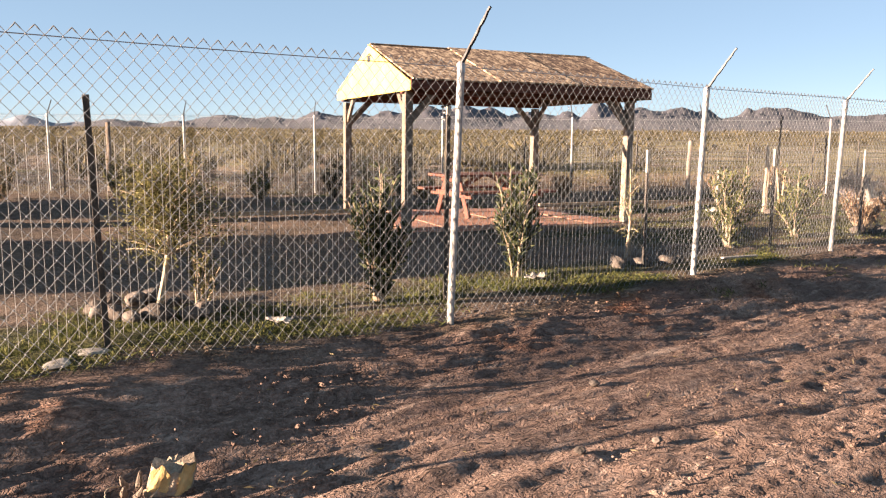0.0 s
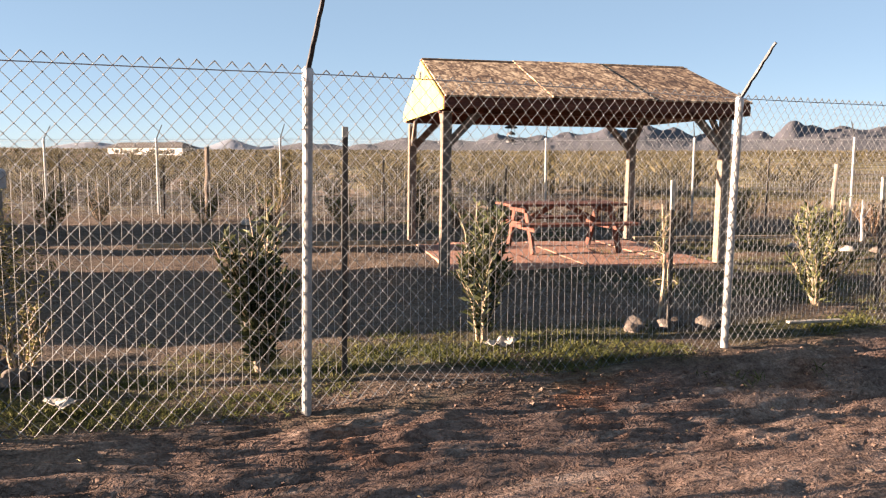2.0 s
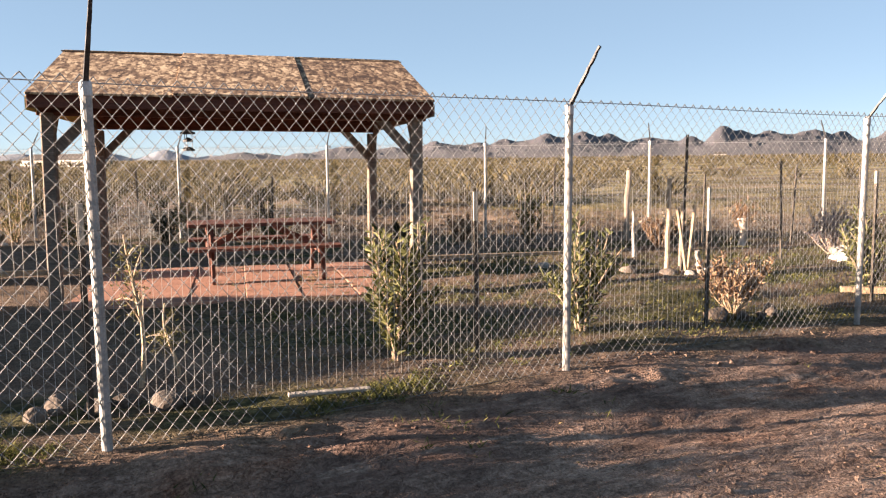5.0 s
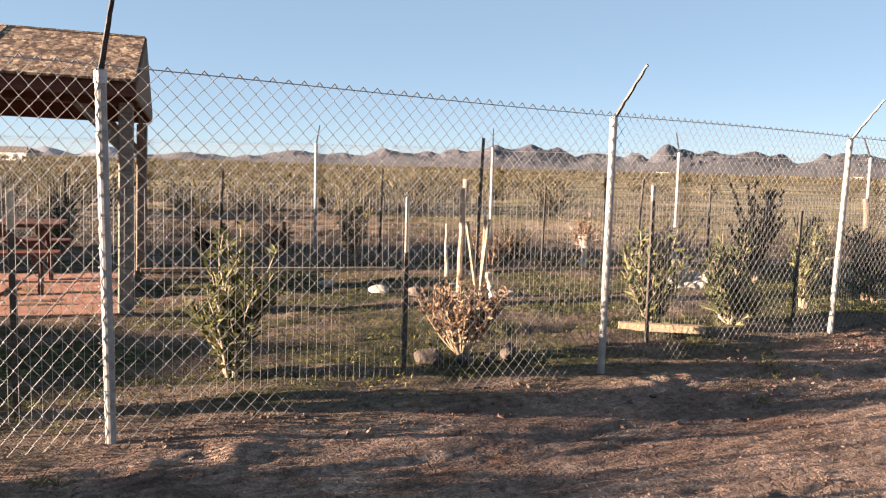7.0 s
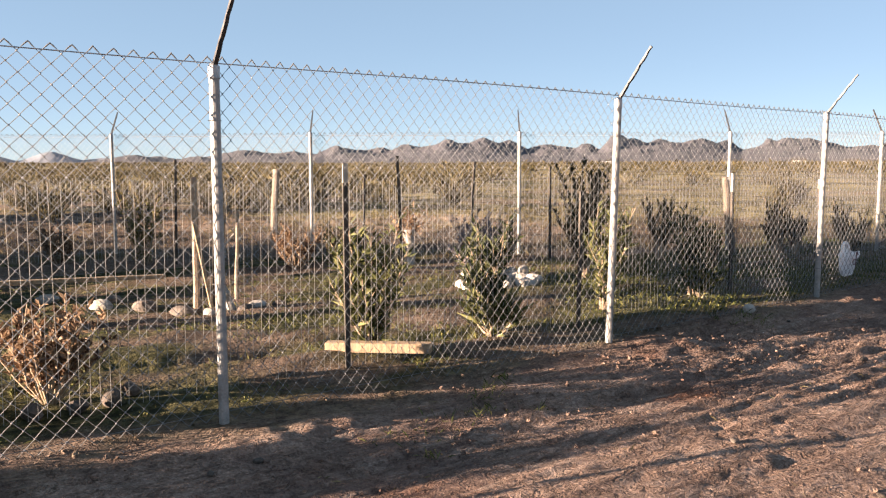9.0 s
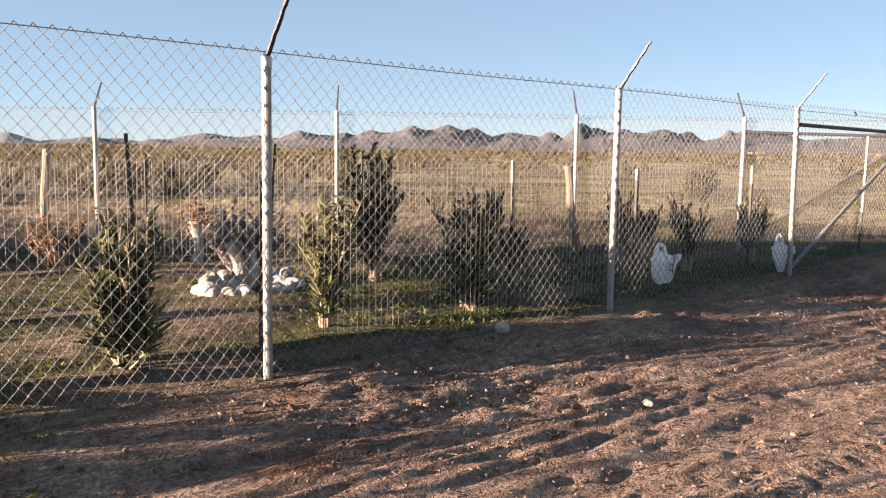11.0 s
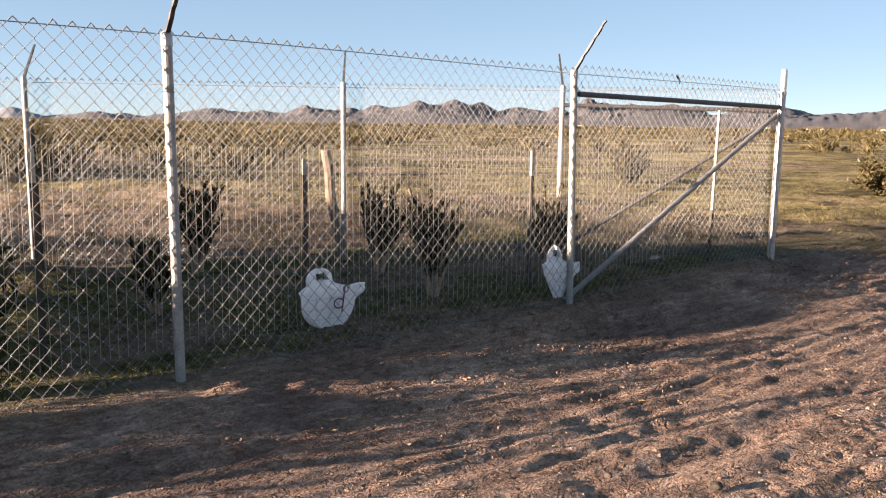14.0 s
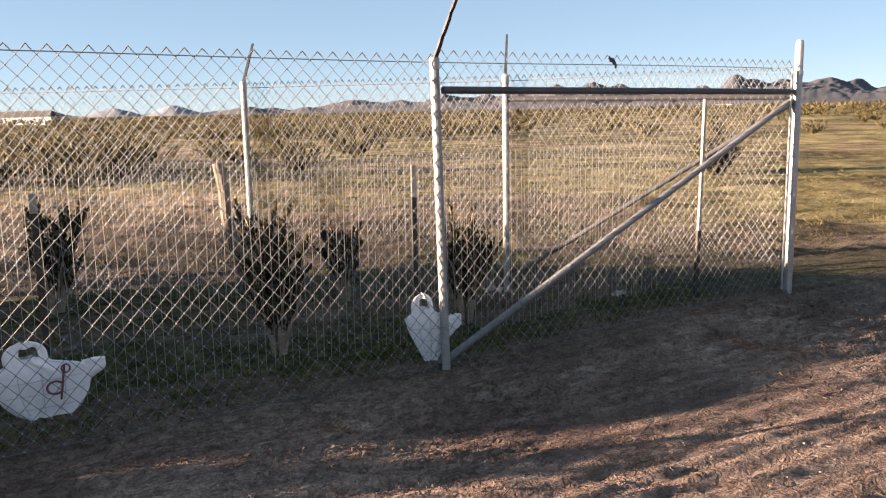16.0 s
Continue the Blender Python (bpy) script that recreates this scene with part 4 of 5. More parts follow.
def shrub(name, x, y, height, spread, seed, leaf, bark, label, category, stems=9, per_stem=60, leaf_len=0.09, leaf_w=0.018, upright=0.75, bare=0.15, group="", lean=(0, 0), trunk=0.011, low=0.68, hug=0.0):
    rng = np.random.default_rng(seed)
    z0 = gz(x, y) - 0.02
    root = thing(name, label, category, group, m=pose(x, y, z0))
    wood, fol = Geo(), Geo()
    for s in range(stems):
        a = rng.uniform(0, 2 * math.pi)
        out = spread * rng.uniform(0.25, 1.0) * (1 - 0.35 * upright)
        h = height * rng.uniform(low, 1.0)
        n = 7
        u = np.linspace(0, 1, n)
        bend = u ** (1.4 if upright > 0.5 else 0.8)
        px = 0.03 * math.cos(a) + out * bend * math.cos(a) + rng.normal(0, 0.012, n) * u + lean[0] * u
        py = 0.03 * math.sin(a) + out * bend * math.sin(a) + rng.normal(0, 0.012, n) * u + lean[1] * u
        pts = np.stack([px, py, h * u], -1)
        wood.tube(pts, trunk * (1 - 0.8 * u) * rng.uniform(0.7, 1.2) + 0.001, 5)
        branches = [pts]
        for _ in range(3):
            i = rng.integers(2, n - 2)
            b = rng.uniform(0, 2 * math.pi)
            ln = height * rng.uniform(0.15, 0.32)
            q = pts[i] + np.linspace(0, 1, 4)[:, None] * np.array([math.cos(b) * ln * 0.5, math.sin(b) * ln * 0.5, ln * 0.85])
            wood.tube(q, trunk * 0.4 * (1 - 0.7 * np.linspace(0, 1, 4)) + 0.0008, 4)
            branches.append(q)
        for j, br in enumerate(branches):
            m = per_stem if j == 0 else per_stem // 3
            t = rng.uniform(bare if j == 0 else 0.1, 1.0, m) * (len(br) - 1.001)
            i = t.astype(int)
            base = br[i] + (br[i + 1] - br[i]) * (t - i)[:, None]
            ang = rng.uniform(0, 2 * math.pi, m)
            d = np.stack([np.cos(ang), np.sin(ang), rng.uniform(0.2, 1.8, m) + hug], -1)
            v, f = blades(base, d, leaf_len * rng.uniform(0.55, 1.25, m), leaf_w * rng.uniform(0.7, 1.4, m), rng, droop=0.08)
            fol.add(v, f)
    part("woody_base", wood, bark, root, "thin woody stems")
    part("foliage", fol, leaf, root, "narrow leaves in ragged sprays")
    return root


SHRUBS = [
    # this first shrub is out of view, added to shade the road
    (-8.9, 0.85, 0.8, 0.36, LEAF, 11),
    (0.02, 0.82, 1.12, 0.36, LEAF, 11), (1.64, 0.95, 1.08, 0.30, LEAF, 10), (5.12, 0.88, 1.02, 0.40, LEAF_BRIGHT, 10),
    (6.86, 0.95, 0.95, 0.42, LEAF_BRIGHT, 10), (10.58, 0.74, 0.95, 0.36, LEAF_BRIGHT, 11), (11.68, 0.80, 0.92, 0.40, LEAF, 10),
    (13.05, 0.80, 0.95, 0.34, LEAF_BRIGHT, 10), (14.44, 0.85, 0.98, 0.38, LEAF, 9)]
for k, (x, y, h, w, leaf, n) in enumerate(SHRUBS):
    shrub("oleander_shrub", x, y, h, w, 99 + k, leaf, PALEBARK if k in (2, 8) else BARK,
          "upright green oleander shrub growing behind the wire fence", "shrub", stems=n + 4, per_stem=42, leaf_len=0.115, leaf_w=0.025, low=0.4, bare=0.08, group="shrubs along the fence")
# low spiky rosettes at the feet of two shrubs
for x, y, seed in ((14.40, 0.72, 131), (11.62, 0.66, 132)):
    shrub("spiky_plant", x, y, 0.28, 0.22, seed, LEAF_BRIGHT, PALEBARK, "low clump of pale green sword-shaped leaves", "plant", stems=7, per_stem=16, leaf_len=0.26, leaf_w=0.026, upright=0.1, bare=0.0)
shrub("dark_shrub", 14.68, 2.45, 1.42, 0.52, 140, LEAF_DARK, BARK, "tall dark half-bare desert shrub", "shrub", stems=17, per_stem=95, leaf_len=0.075, leaf_w=0.026, upright=0.8, trunk=0.014, low=0.4, bare=0.15, hug=0.7)
for k, (x, y, h, w) in enumerate(((16.57, 2.80, 0.92, 0.34), (17.90, 1.90, 0.86, 0.34), (17.62, 0.80, 0.88, 0.34), (19.00, 0.82, 0.92, 0.30), (15.7, 1.5, 0.55, 0.25), (18.6, 2.0, 0.7, 0.3))):
    shrub("saltbush", x, y, h, w, 150 + k, LEAF_DARK, BARK, "dark bushy upright shrub in the shade near the corner", "shrub", stems=15, per_stem=110, leaf_len=0.055, leaf_w=0.020, upright=0.75, bare=0.30, low=0.5, hug=1.6, trunk=0.014, group="dark shrubs by the corner")
shrub("dried_plant", 8.58, 0.82, 0.56, 0.36, 170, LEAF_DRY, PALEBARK, "dried brown plant with curled broad leaves", "plant", stems=30, per_stem=34, leaf_len=0.058, leaf_w=0.020, upright=0.3, bare=0.25, low=0.55, trunk=0.007)
shrub("sage_bush", 13.62, 3.05, 0.88, 0.50, 171, LEAF_SAGE, BARK, "grey-purple sage bush behind the white stone bed", "shrub", stems=22, per_stem=70, low=0.4, bare=0.05, leaf_len=0.06, leaf_w=0.02, upright=0.5)
for k, (x, y, h, w, leaf) in enumerate(((9.3, 8.4, 0.7, 0.4, LEAF_DARK), (11.23, 7.25, 1.12, 0.5, LEAF_YELLOW), (5.8, 10.6, 1.0, 0.4, LEAF_DARK), (2.0, 12.6, 0.9, 0.5, LEAF_YELLOW),
                                        (4.4, 11.2, 0.8, 0.5, LEAF_YELLOW), (0.2, 14.4, 0.9, 0.5, LEAF_DARK), (7.4, 9.4, 0.7, 0.4, LEAF_YELLOW), (12.6, 5.5, 0.6, 0.4, LEAF_DRY), (-0.8, 12.4, 0.9, 0.5, LEAF_YELLOW),
                                        (3.58, 13.3, 1.08, 0.72, LEAF_YELLOW), (7.65, 10.7, 1.15, 0.26, LEAF_DARK), (3.2, 12.2, 0.4, 0.3, LEAF_DRY), (6.3, 10.0, 0.5, 0.4, LEAF_DRY), (10.3, 8.0, 0.6, 0.4, LEAF_DRY), (13.4, 5.9, 0.6, 0.3, LEAF_DARK))):
    shrub("garden_bush", x, y, h, w, 200 + k, leaf, BARK, "half-dry bush growing along the far wire fence", "shrub", stems=14, per_stem=50, leaf_len=0.06, leaf_w=0.022, upright=0.5, low=0.4, bare=0.05, group="bushes along the far fence")

for k, (x, y) in enumerate(((31.6, 2.9), (30.4, 8.4))):
    shrub("desert_bush", x, y, 0.95, 0.8, 230 + k, SCRUB, LEAF_DARK, "low olive-brown desert bush in the open field", "shrub", stems=38, per_stem=44, leaf_len=0.12, leaf_w=0.05, upright=0.35, bare=0.0, low=0.3, trunk=0.007, group="bushes in the open field")


def feathery_tree(x, y, height, spread, seed, leaf, bark, label, sprays, trunk_r=0.022, crown_from=0.35, clump=60):
    """A small tree: tapered trunk, limbs, and sprays of tiny leaves with gaps."""
    rng = np.random.default_rng(seed)
    root = thing("young_tree", label, "tree", "young trees", m=pose(x, y, gz(x, y) - 0.02))
    wood, fol = Geo(), Geo()
    u = np.linspace(0, 1, 8)
    trunk = np.stack([0.05 * np.sin(u * 4 + seed), 0.04 * np.cos(u * 3), height * 0.85 * u], -1)
    trunk -= trunk[0] * [1, 1, 0]
    wood.tube(trunk, trunk_r * (1 - 0.75 * u) + 0.003, 7)
    for s in range(sprays):
        t = rng.uniform(crown_from, 1.0)
        i = min(int(t * 7), 6)
        a = rng.uniform(0, 2 * math.pi)
        reach = spread * rng.uniform(0.4, 1.0) * (1.15 - 0.65 * (t - crown_from) / (1 - crown_from))
        w = np.linspace(0, 1, 5)
        limb = trunk[i] + np.stack([reach * w * math.cos(a), reach * w * math.sin(a), height * 0.22 * w * rng.uniform(0.3, 1.2) - 0.08 * w * w], -1)
        wood.tube(limb, 0.006 * (1 - 0.8 * w) + 0.0012, 4)
        m = clump
        k = rng.integers(1, 5, m)
        base = limb[k] + rng.normal(0, 0.045 * spread / 0.4, (m, 3))
        v, f = blades(base, rng.normal(size=(m, 3)) + [0, 0, 0.4], rng.uniform(0.02, 0.05, m), rng.uniform(0.006, 0.012, m), rng)
        fol.add(v, f)
    part("trunk", wood, bark, root, "slender tapered trunk and limbs")
    part("crown", fol, leaf, root, "thin feathery crown with gaps")
    return root


feathery_tree(-1.60, 1.08, 1.14, 0.46, 301, LEAF_OLIVE, PALEBARK, "young feathery olive-yellow tree ringed with stones", 84, clump=84, crown_from=0.46)
shrub("garden_bush", -1.30, 1.12, 0.46, 0.20, 305, LEAF_YELLOW, BARK, "small twiggy green bush under the feathery tree", "shrub", stems=9, per_stem=40, leaf_len=0.04, leaf_w=0.013, upright=0.4)
feathery_tree(3.45, 1.10, 1.15, 0.24, 302, LEAF_YELLOW, PALEBARK, "thin bare-stemmed young tree with sparse yellow leaves", 12, 0.014, 0.4, 22)
feathery_tree(3.72, 1.25, 0.62, 0.16, 303, LEAF_YELLOW, PALEBARK, "thin bare-stemmed young tree with sparse yellow leaves", 7, 0.012, 0.5, 25)
feathery_tree(5.9, 9.4, 1.1, 0.35, 304, LEAF_YELLOW, BARK, "young yellow-green tree standing behind the shelter", 26)


# ---- stones ----
def rock(x, y, sx, sy, sz, seed, mat, label, category="stone", group="", z=None, name="stone"):
    rng = np.random.default_rng(seed)
    bm = bmesh.new()
    bmesh.ops.create_icosphere(bm, subdivisions=3, radius=1)
    cuts = rng.normal(size=(9, 3))
    cuts /= np.linalg.norm(cuts, axis=1)[:, None]
    depth = rng.uniform(0.62, 0.95, 9)
    for v in bm.verts:
        p = np.array(v.co)
        for c, d in zip(cuts, depth):
            over = p @ c - d
            if over > 0:
                p = p - c * over * 0.85
        p *= 1 + 0.06 * noise.noise(Vector(p * 2.5) + Vector((seed, 0, 0)))
        v.co = p * [sx, sy, sz]
    for f in bm.faces:
        f.smooth = False
    me = bpy.data.meshes.new(name)
    bm.to_mesh(me)
    bm.free()
    me.materials.append(mat)
    ob = new(name, me)
    ob.location = (x, y, (gz(x, y) if z is None else z) + sz * 0.35)
    ob.rotation_euler.z = rng.uniform(0, 6.28)
    return tagged(ob, label, category, group)


r = random.Random(4)
for k, (x, y, s) in enumerate(((-1.70, 0.86, 0.115), (-1.33, 0.95, 0.085), (-1.25, 1.17, 0.07), (-1.79, 1.42, 0.075), (-1.48, 1.55, 0.10), (-1.60, 1.48, 0.08), (-1.95, 1.22, 0.09),
                               (-1.90, 1.02, 0.075), (-1.50, 0.80, 0.08), (-1.40, 0.84, 0.06), (-1.85, 0.86, 0.065), (-1.22, 1.04, 0.06), (-1.33, 1.40, 0.075), (-1.98, 1.10, 0.06), (-1.58, 0.93, 0.06))):
    rock(x, y, s, s * r.uniform(0.7, 1.0), s * r.uniform(0.6, 0.85), 400 + k, STONE, "grey field stone in a ring round the tree", group="stones round the tree", z=gz(x, y) + 0.02)
for k, (x, y, s, mat) in enumerate(((2.98, 0.84, 0.115, STONE), (3.14, 0.70, 0.09, STONE), (3.30, 0.74, 0.09, STONE), (3.49, 0.62, 0.11, STONE), (3.66, 0.60, 0.09, STONE), (2.84, 0.72, 0.08, STONE))):
    rock(x, y, s, s * 0.75, s * 0.7, 430 + k, mat, "pale boulder lying by the fence foot", group="boulders by the fence")
for k, (x, y, s) in enumerate(((8.20, 0.70, 0.12), (8.85, 0.62, 0.07), (8.66, 0.58, 0.06), (8.45, 0.60, 0.07), (8.98, 0.74, 0.06))):
    rock(x, y, s, s * 0.8, s * 0.7, 450 + k, STONE, "pale stone at the foot of the dried plant", group="stones by the dried plant")
for k in range(24):
    a = k / 16 * 2 * math.pi + (0.2 if k > 15 else 0)
    s = r.uniform(0.085, 0.125) if k < 16 else r.uniform(0.06, 0.09)
    x, y = 13.33 + 0.40 * math.cos(a) * r.uniform(0.85, 1.1), 2.47 + 0.34 * math.sin(a) * r.uniform(0.85, 1.1)
    rock(x, y, s, s * 0.8, s * 0.75, 470 + k, WHITESTONE, "whitewashed stone in a round bed edging", group="white stones of the round bed", z=gz(x, y) + (0.0 if k < 16 else 0.10))
for k, (x, y, s) in enumerate(((10.15, 3.05, 0.12), (10.3, 2.85, 0.09), (10.62, 2.8, 0.10), (10.8, 2.95, 0.11), (10.0, 3.6, 0.14), (9.7, 3.9, 0.13), (11.0, 2.9, 0.08), (9.4, 4.6, 0.12), (9.9, 4.2, 0.1))):
    rock(x, y, s, s * 0.7, s * 0.5, 500 + k, WHITESTONE if k % 2 else STONE, "pale stone round the garden stakes", group="stones by the stakes")
for k, (x, y, s) in enumerate(((2.75, 12.3, 0.13), (2.95, 12.5, 0.11), (3.15, 12.45, 0.12), (3.35, 12.6, 0.08), (2.85, 12.7, 0.09))):
    rock(x, y, s, s * 0.8, s * 0.7, 510 + k, WHITESTONE, "pale stone heaped at the foot of a bush", group="stones under a bush")
for k, (x, y) in enumerate(((-2.27, 0.26), (-2.47, 0.13))):
    rock(x, y, 0.11, 0.07, 0.018, 520 + k, WHITESTONE, "flat pale slab lying under the fence", group="flat slabs")
rock(13.98, -0.04, 0.055, 0.05, 0.05, 530, WHITESTONE, "white stone lying under the chain link fence")
rock(13.55, -1.55, 0.03, 0.025, 0.022, 531, WHITESTONE, "pale stone on the dirt road")
r = random.Random(9)
for k in range(34):
    x, y = r.uniform(-3, 21), r.uniform(-2.9, -0.3)
    s = r.uniform(0.012, 0.035)
    rock(x, y, s, s * 0.8, s * 0.6, 540 + k, STONE, "small loose stone on the dirt road", group="loose stones on the road", z=gz(x, y) + 0.012)


# ---- stakes, posts and garden oddments ----
def pole(name, a, b, r, mat, label, category, sides=8, group="", taper=0.8):
    g = Geo()
    a, b = np.array(a, float), np.array(b, float)
    u = np.linspace(0, 1, 6)[:, None]
    rng = np.random.default_rng(int(abs(a[0] * 100 + b[2] * 10)))
    pts = a + (b - a) * u + rng.normal(0, r * 0.25, (6, 3)) * [1, 1, 0] * (u * (1 - u) * 4)
    g.tube(pts, r * (1 - (1 - taper) * u[:, 0]), sides)
    return single(name, g, mat, label, category, group)


def squared(name, a, b, w, h, mat, label, category, group=""):
    a, b = Vector(a), Vector(b)
    d = b - a
    g = Geo()
    g.box(0, d.length, -w / 2, w / 2, -h / 2, h / 2, None, 0.004)
    return single(name, g, mat, label, category, group, m=Matrix.Translation(a) @ d.to_track_quat("X", "Z").to_matrix().to_4x4())


tall = thing("steel_stake", "tall dark steel stake behind two pale wooden stakes", "stake")
tpost(tall, 10.46, 3.12, gz(10.46, 3.12), 1.80, (0, 2.0), 0.02)
squared("garden_stake", (10.40, 2.98, 0.02), (10.25, 3.02, 0.90), 0.045, 0.030, TAN_WOOD, "pale wooden stake leaning in a V", "stake", "garden stakes")
squared("garden_stake", (10.44, 3.00, 0.02), (10.52, 2.98, 0.92), 0.045, 0.030, TAN_WOOD, "pale wooden stake leaning in a V", "stake", "garden stakes")
pole("garden_stake", (10.36, 3.28, 0.0), (10.37, 3.27, 1.25), 0.034, BARK, "thick dark rough wooden stake", "stake", group="garden stakes")
pole("driftwood", (10.52, 2.86, 0.05), (10.42, 2.84, 0.36), 0.045, WHITESTONE, "bleached standing piece of driftwood", "driftwood", taper=0.6)
pole("garden_stake", (10.85, 3.5, 0.05), (10.88, 3.5, 0.92), 0.022, BARK, "thin dark wooden stake", "stake", group="garden stakes")
pole("driftwood", (11.24, 4.74, 0.05), (11.22, 4.75, 0.74), 0.03, WHITESTONE, "bleached forked branch standing in the soil", "driftwood", taper=0.5)
pole("driftwood", (11.23, 4.74, 0.42), (11.38, 4.72, 0.60), 0.016, WHITESTONE, "bleached side branch resting on a standing branch", "driftwood", taper=0.5)
pole("wooden_post", (2.48, 14.75, 0.1), (2.50, 14.78, 1.64), 0.06, WOOD, "round weathered wooden post in the far fence", "post", 10, "wooden posts", 0.9)
pole("wooden_post", (12.72, 6.40, 0.1), (12.79, 6.44, 1.32), 0.05, WOOD, "round weathered wooden post in the far fence", "post", 10, "wooden posts", 0.9)
pole("wooden_post", (17.98, 2.60, 0.1), (17.82, 2.66, 1.20), 0.05, WOOD, "leaning reddish wooden post by the far fence", "post", 10, "wooden posts", 0.95)
dark = thing("steel_stake", "dark steel stake with a bleached foot in the garden", "stake")
tpost(dark, 14.66, 4.5, gz(14.66, 4.5), 1.42, (0, 4.0), 0.05)
mate = thing("steel_stake", "dark steel stake with a bleached foot in the garden", "stake")
tpost(mate, 12.66, 3.25, gz(12.66, 3.25), 1.46, (0, -3.0), 0.05)
# whitewashed stump with dried flowers
stump = thing("stump_planter", "whitewashed stump planter topped with dried brown flowers", "planter", m=pose(13.98, 4.95, gz(13.98, 4.95)))
g = Geo()
u = np.linspace(0, 1, 7)
g.tube(np.stack([0.03 * np.sin(u * 5), 0.02 * np.cos(u * 4), 0.48 * u - 0.03], -1), 0.075 - 0.03 * np.sin(u * 3.1) + 0.015 * u, 10)
part("stump", g, WHITESTONE, stump, "whitewashed gnarled stump")
rng = np.random.default_rng(77)
m = 260
v, f = blades(np.array([0, 0, 0.50]) + rng.normal(0, 0.09, (m, 3)), rng.normal(size=(m, 3)) + [0, 0, 0.6], rng.uniform(0.05, 0.11, m), rng.uniform(0.02, 0.04, m), rng)
tagged(part("dried_flower_head", Geo().add(v, f), LEAF_DRY, stump, "dried brown flower heads"), kind="stuff")
pole("driftwood", (13.46, 2.70, 0.08), (13.28, 2.72, 0.50), 0.075, WHITESTONE, "bleached stump leaning in the white stone bed", "driftwood", 9, taper=0.6)
pole("driftwood", (13.47, 2.66, 0.08), (13.50, 2.68, 0.42), 0.05, WHITESTONE, "bleached forked stump in the white stone bed", "driftwood", 9, taper=0.6)
squared("lumber_board", (10.31, 0.87, 0.13), (10.80, 0.35, 0.14), 0.09, 0.065, TAN_WOOD, "pale length of lumber lying under a shrub", "board")
squared("lumber_board", (4.12, 0.36, 0.13), (4.58, 0.22, 0.13), 0.05, 0.02, WHITESTONE, "thin bleached plank lying at the fence foot", "board")
squared("pale_edging", (0.2, 8.4, 0.13), (4.4, 7.05, 0.13), 0.09, 0.07, TAN_WOOD, "long pale line on the soil built as timber edging", "board")
# this second edging stands in for a sunlit strip beside the shadow
squared("pale_edging", (7.75, 6.40, 0.10), (10.8, 5.36, 0.10), 0.06, 0.05, TAN_WOOD, "long pale line on the soil built as timber edging", "board")


def scrap(x, y, z, size, seed, mat, label, m=14):
    """A crumpled scrap of sheet."""
    rng = np.random.default_rng(seed)
    g = Geo()
    n = 9
    X, Y = np.meshgrid(np.linspace(-1, 1, n), np.linspace(-1, 1, n))
    Z = 0.5 * fbm(X * 1.7, Y * 1.7, seed, 3)
    rr = 1 - 0.35 * np.abs(fbm(X * 2, Y * 2, seed + 4, 2))
    v = np.stack([X * rr * size, Y * rr * size * 0.7, (Z - Z.min()) * size], -1).reshape(-1, 3)
    i = (np.arange(n - 1)[:, None] * n + np.arange(n - 1)[None]).reshape(-1)
    g.add(v, np.stack([i, i + 1, i + n + 1, i + n], -1).tolist())
    ob = single("plastic_scrap", g, mat, label, "litter", m=pose(x, y, z, 0, 0, seed * 40))
    ob.modifiers.new("thickness", "SOLIDIFY").thickness = 0.003
    return ob


scrap(-1.10, 0.30, 0.21, 0.09, 3, WHITESTONE, "torn white plastic scrap in the weeds")
scrap(1.66, 0.72, 0.12, 0.11, 5, WHITESTONE, "torn white scrap at the foot of a shrub")
scrap(20.10, 0.45, 0.21, 0.075, 6, WHITESTONE, "torn white scrap on shaded ground")
scrap(19.45, 1.15, 0.20, 0.075, 8, WHITESTONE, "torn white scrap on shaded ground")
ob = scrap(19.53, -0.045, 1.84, 0.045, 7, DARKMETAL, "dark scrap caught on the fence top wire")
ob.rotation_euler = (1.2, 0.3, 0.4)

# split log with torn bark and a loop of wire
log = thing("cut_log", "short split log with a pale torn face on the dirt road", "log", m=pose(-2.39, -1.09, gz(-2.39, -1.09) - 0.005, 0, 0, -20))
a = np.linspace(0, 2 * math.pi, 29)[:-1]
H, A = np.meshgrid(np.linspace(0, 1, 11), a, indexing="ij")
wide = 0.088 * (1 + 0.10 * np.sin(2 * A + 0.6) + 0.06 * np.sin(5 * A + 3 * H) + 0.035 * np.sin(9 * A - 7 * H)) * (1 - 0.10 * H ** 2)
crown = 0.120 + 0.010 * np.sin(A * 2 + 1.3) + 0.012 * np.sin(A * 5) + 0.008 * np.sin(A * 11)
rings = np.stack([wide * np.cos(A) + 0.03 * H, wide * np.sin(A), crown * H], -1)
quads = [(i * 28 + j, i * 28 + (j + 1) % 28, (i + 1) * 28 + (j + 1) % 28, (i + 1) * 28 + j) for i in range(10) for j in range(28)]
g = Geo()
g.add(rings.reshape(-1, 3), quads)
part("bark_body", g, BARK, log, "rough dark bark", smooth=True)
g = Geo()
g.add(np.concatenate([rings[-1] * [0.97, 0.97, 1.0] + [0, 0, 0.001], [[0.03, 0, 0.118]]]), [(k, (k + 1) % 28, 28) for k in range(28)])
part("split_top", g, BARK, log, "splintered grey-brown top")
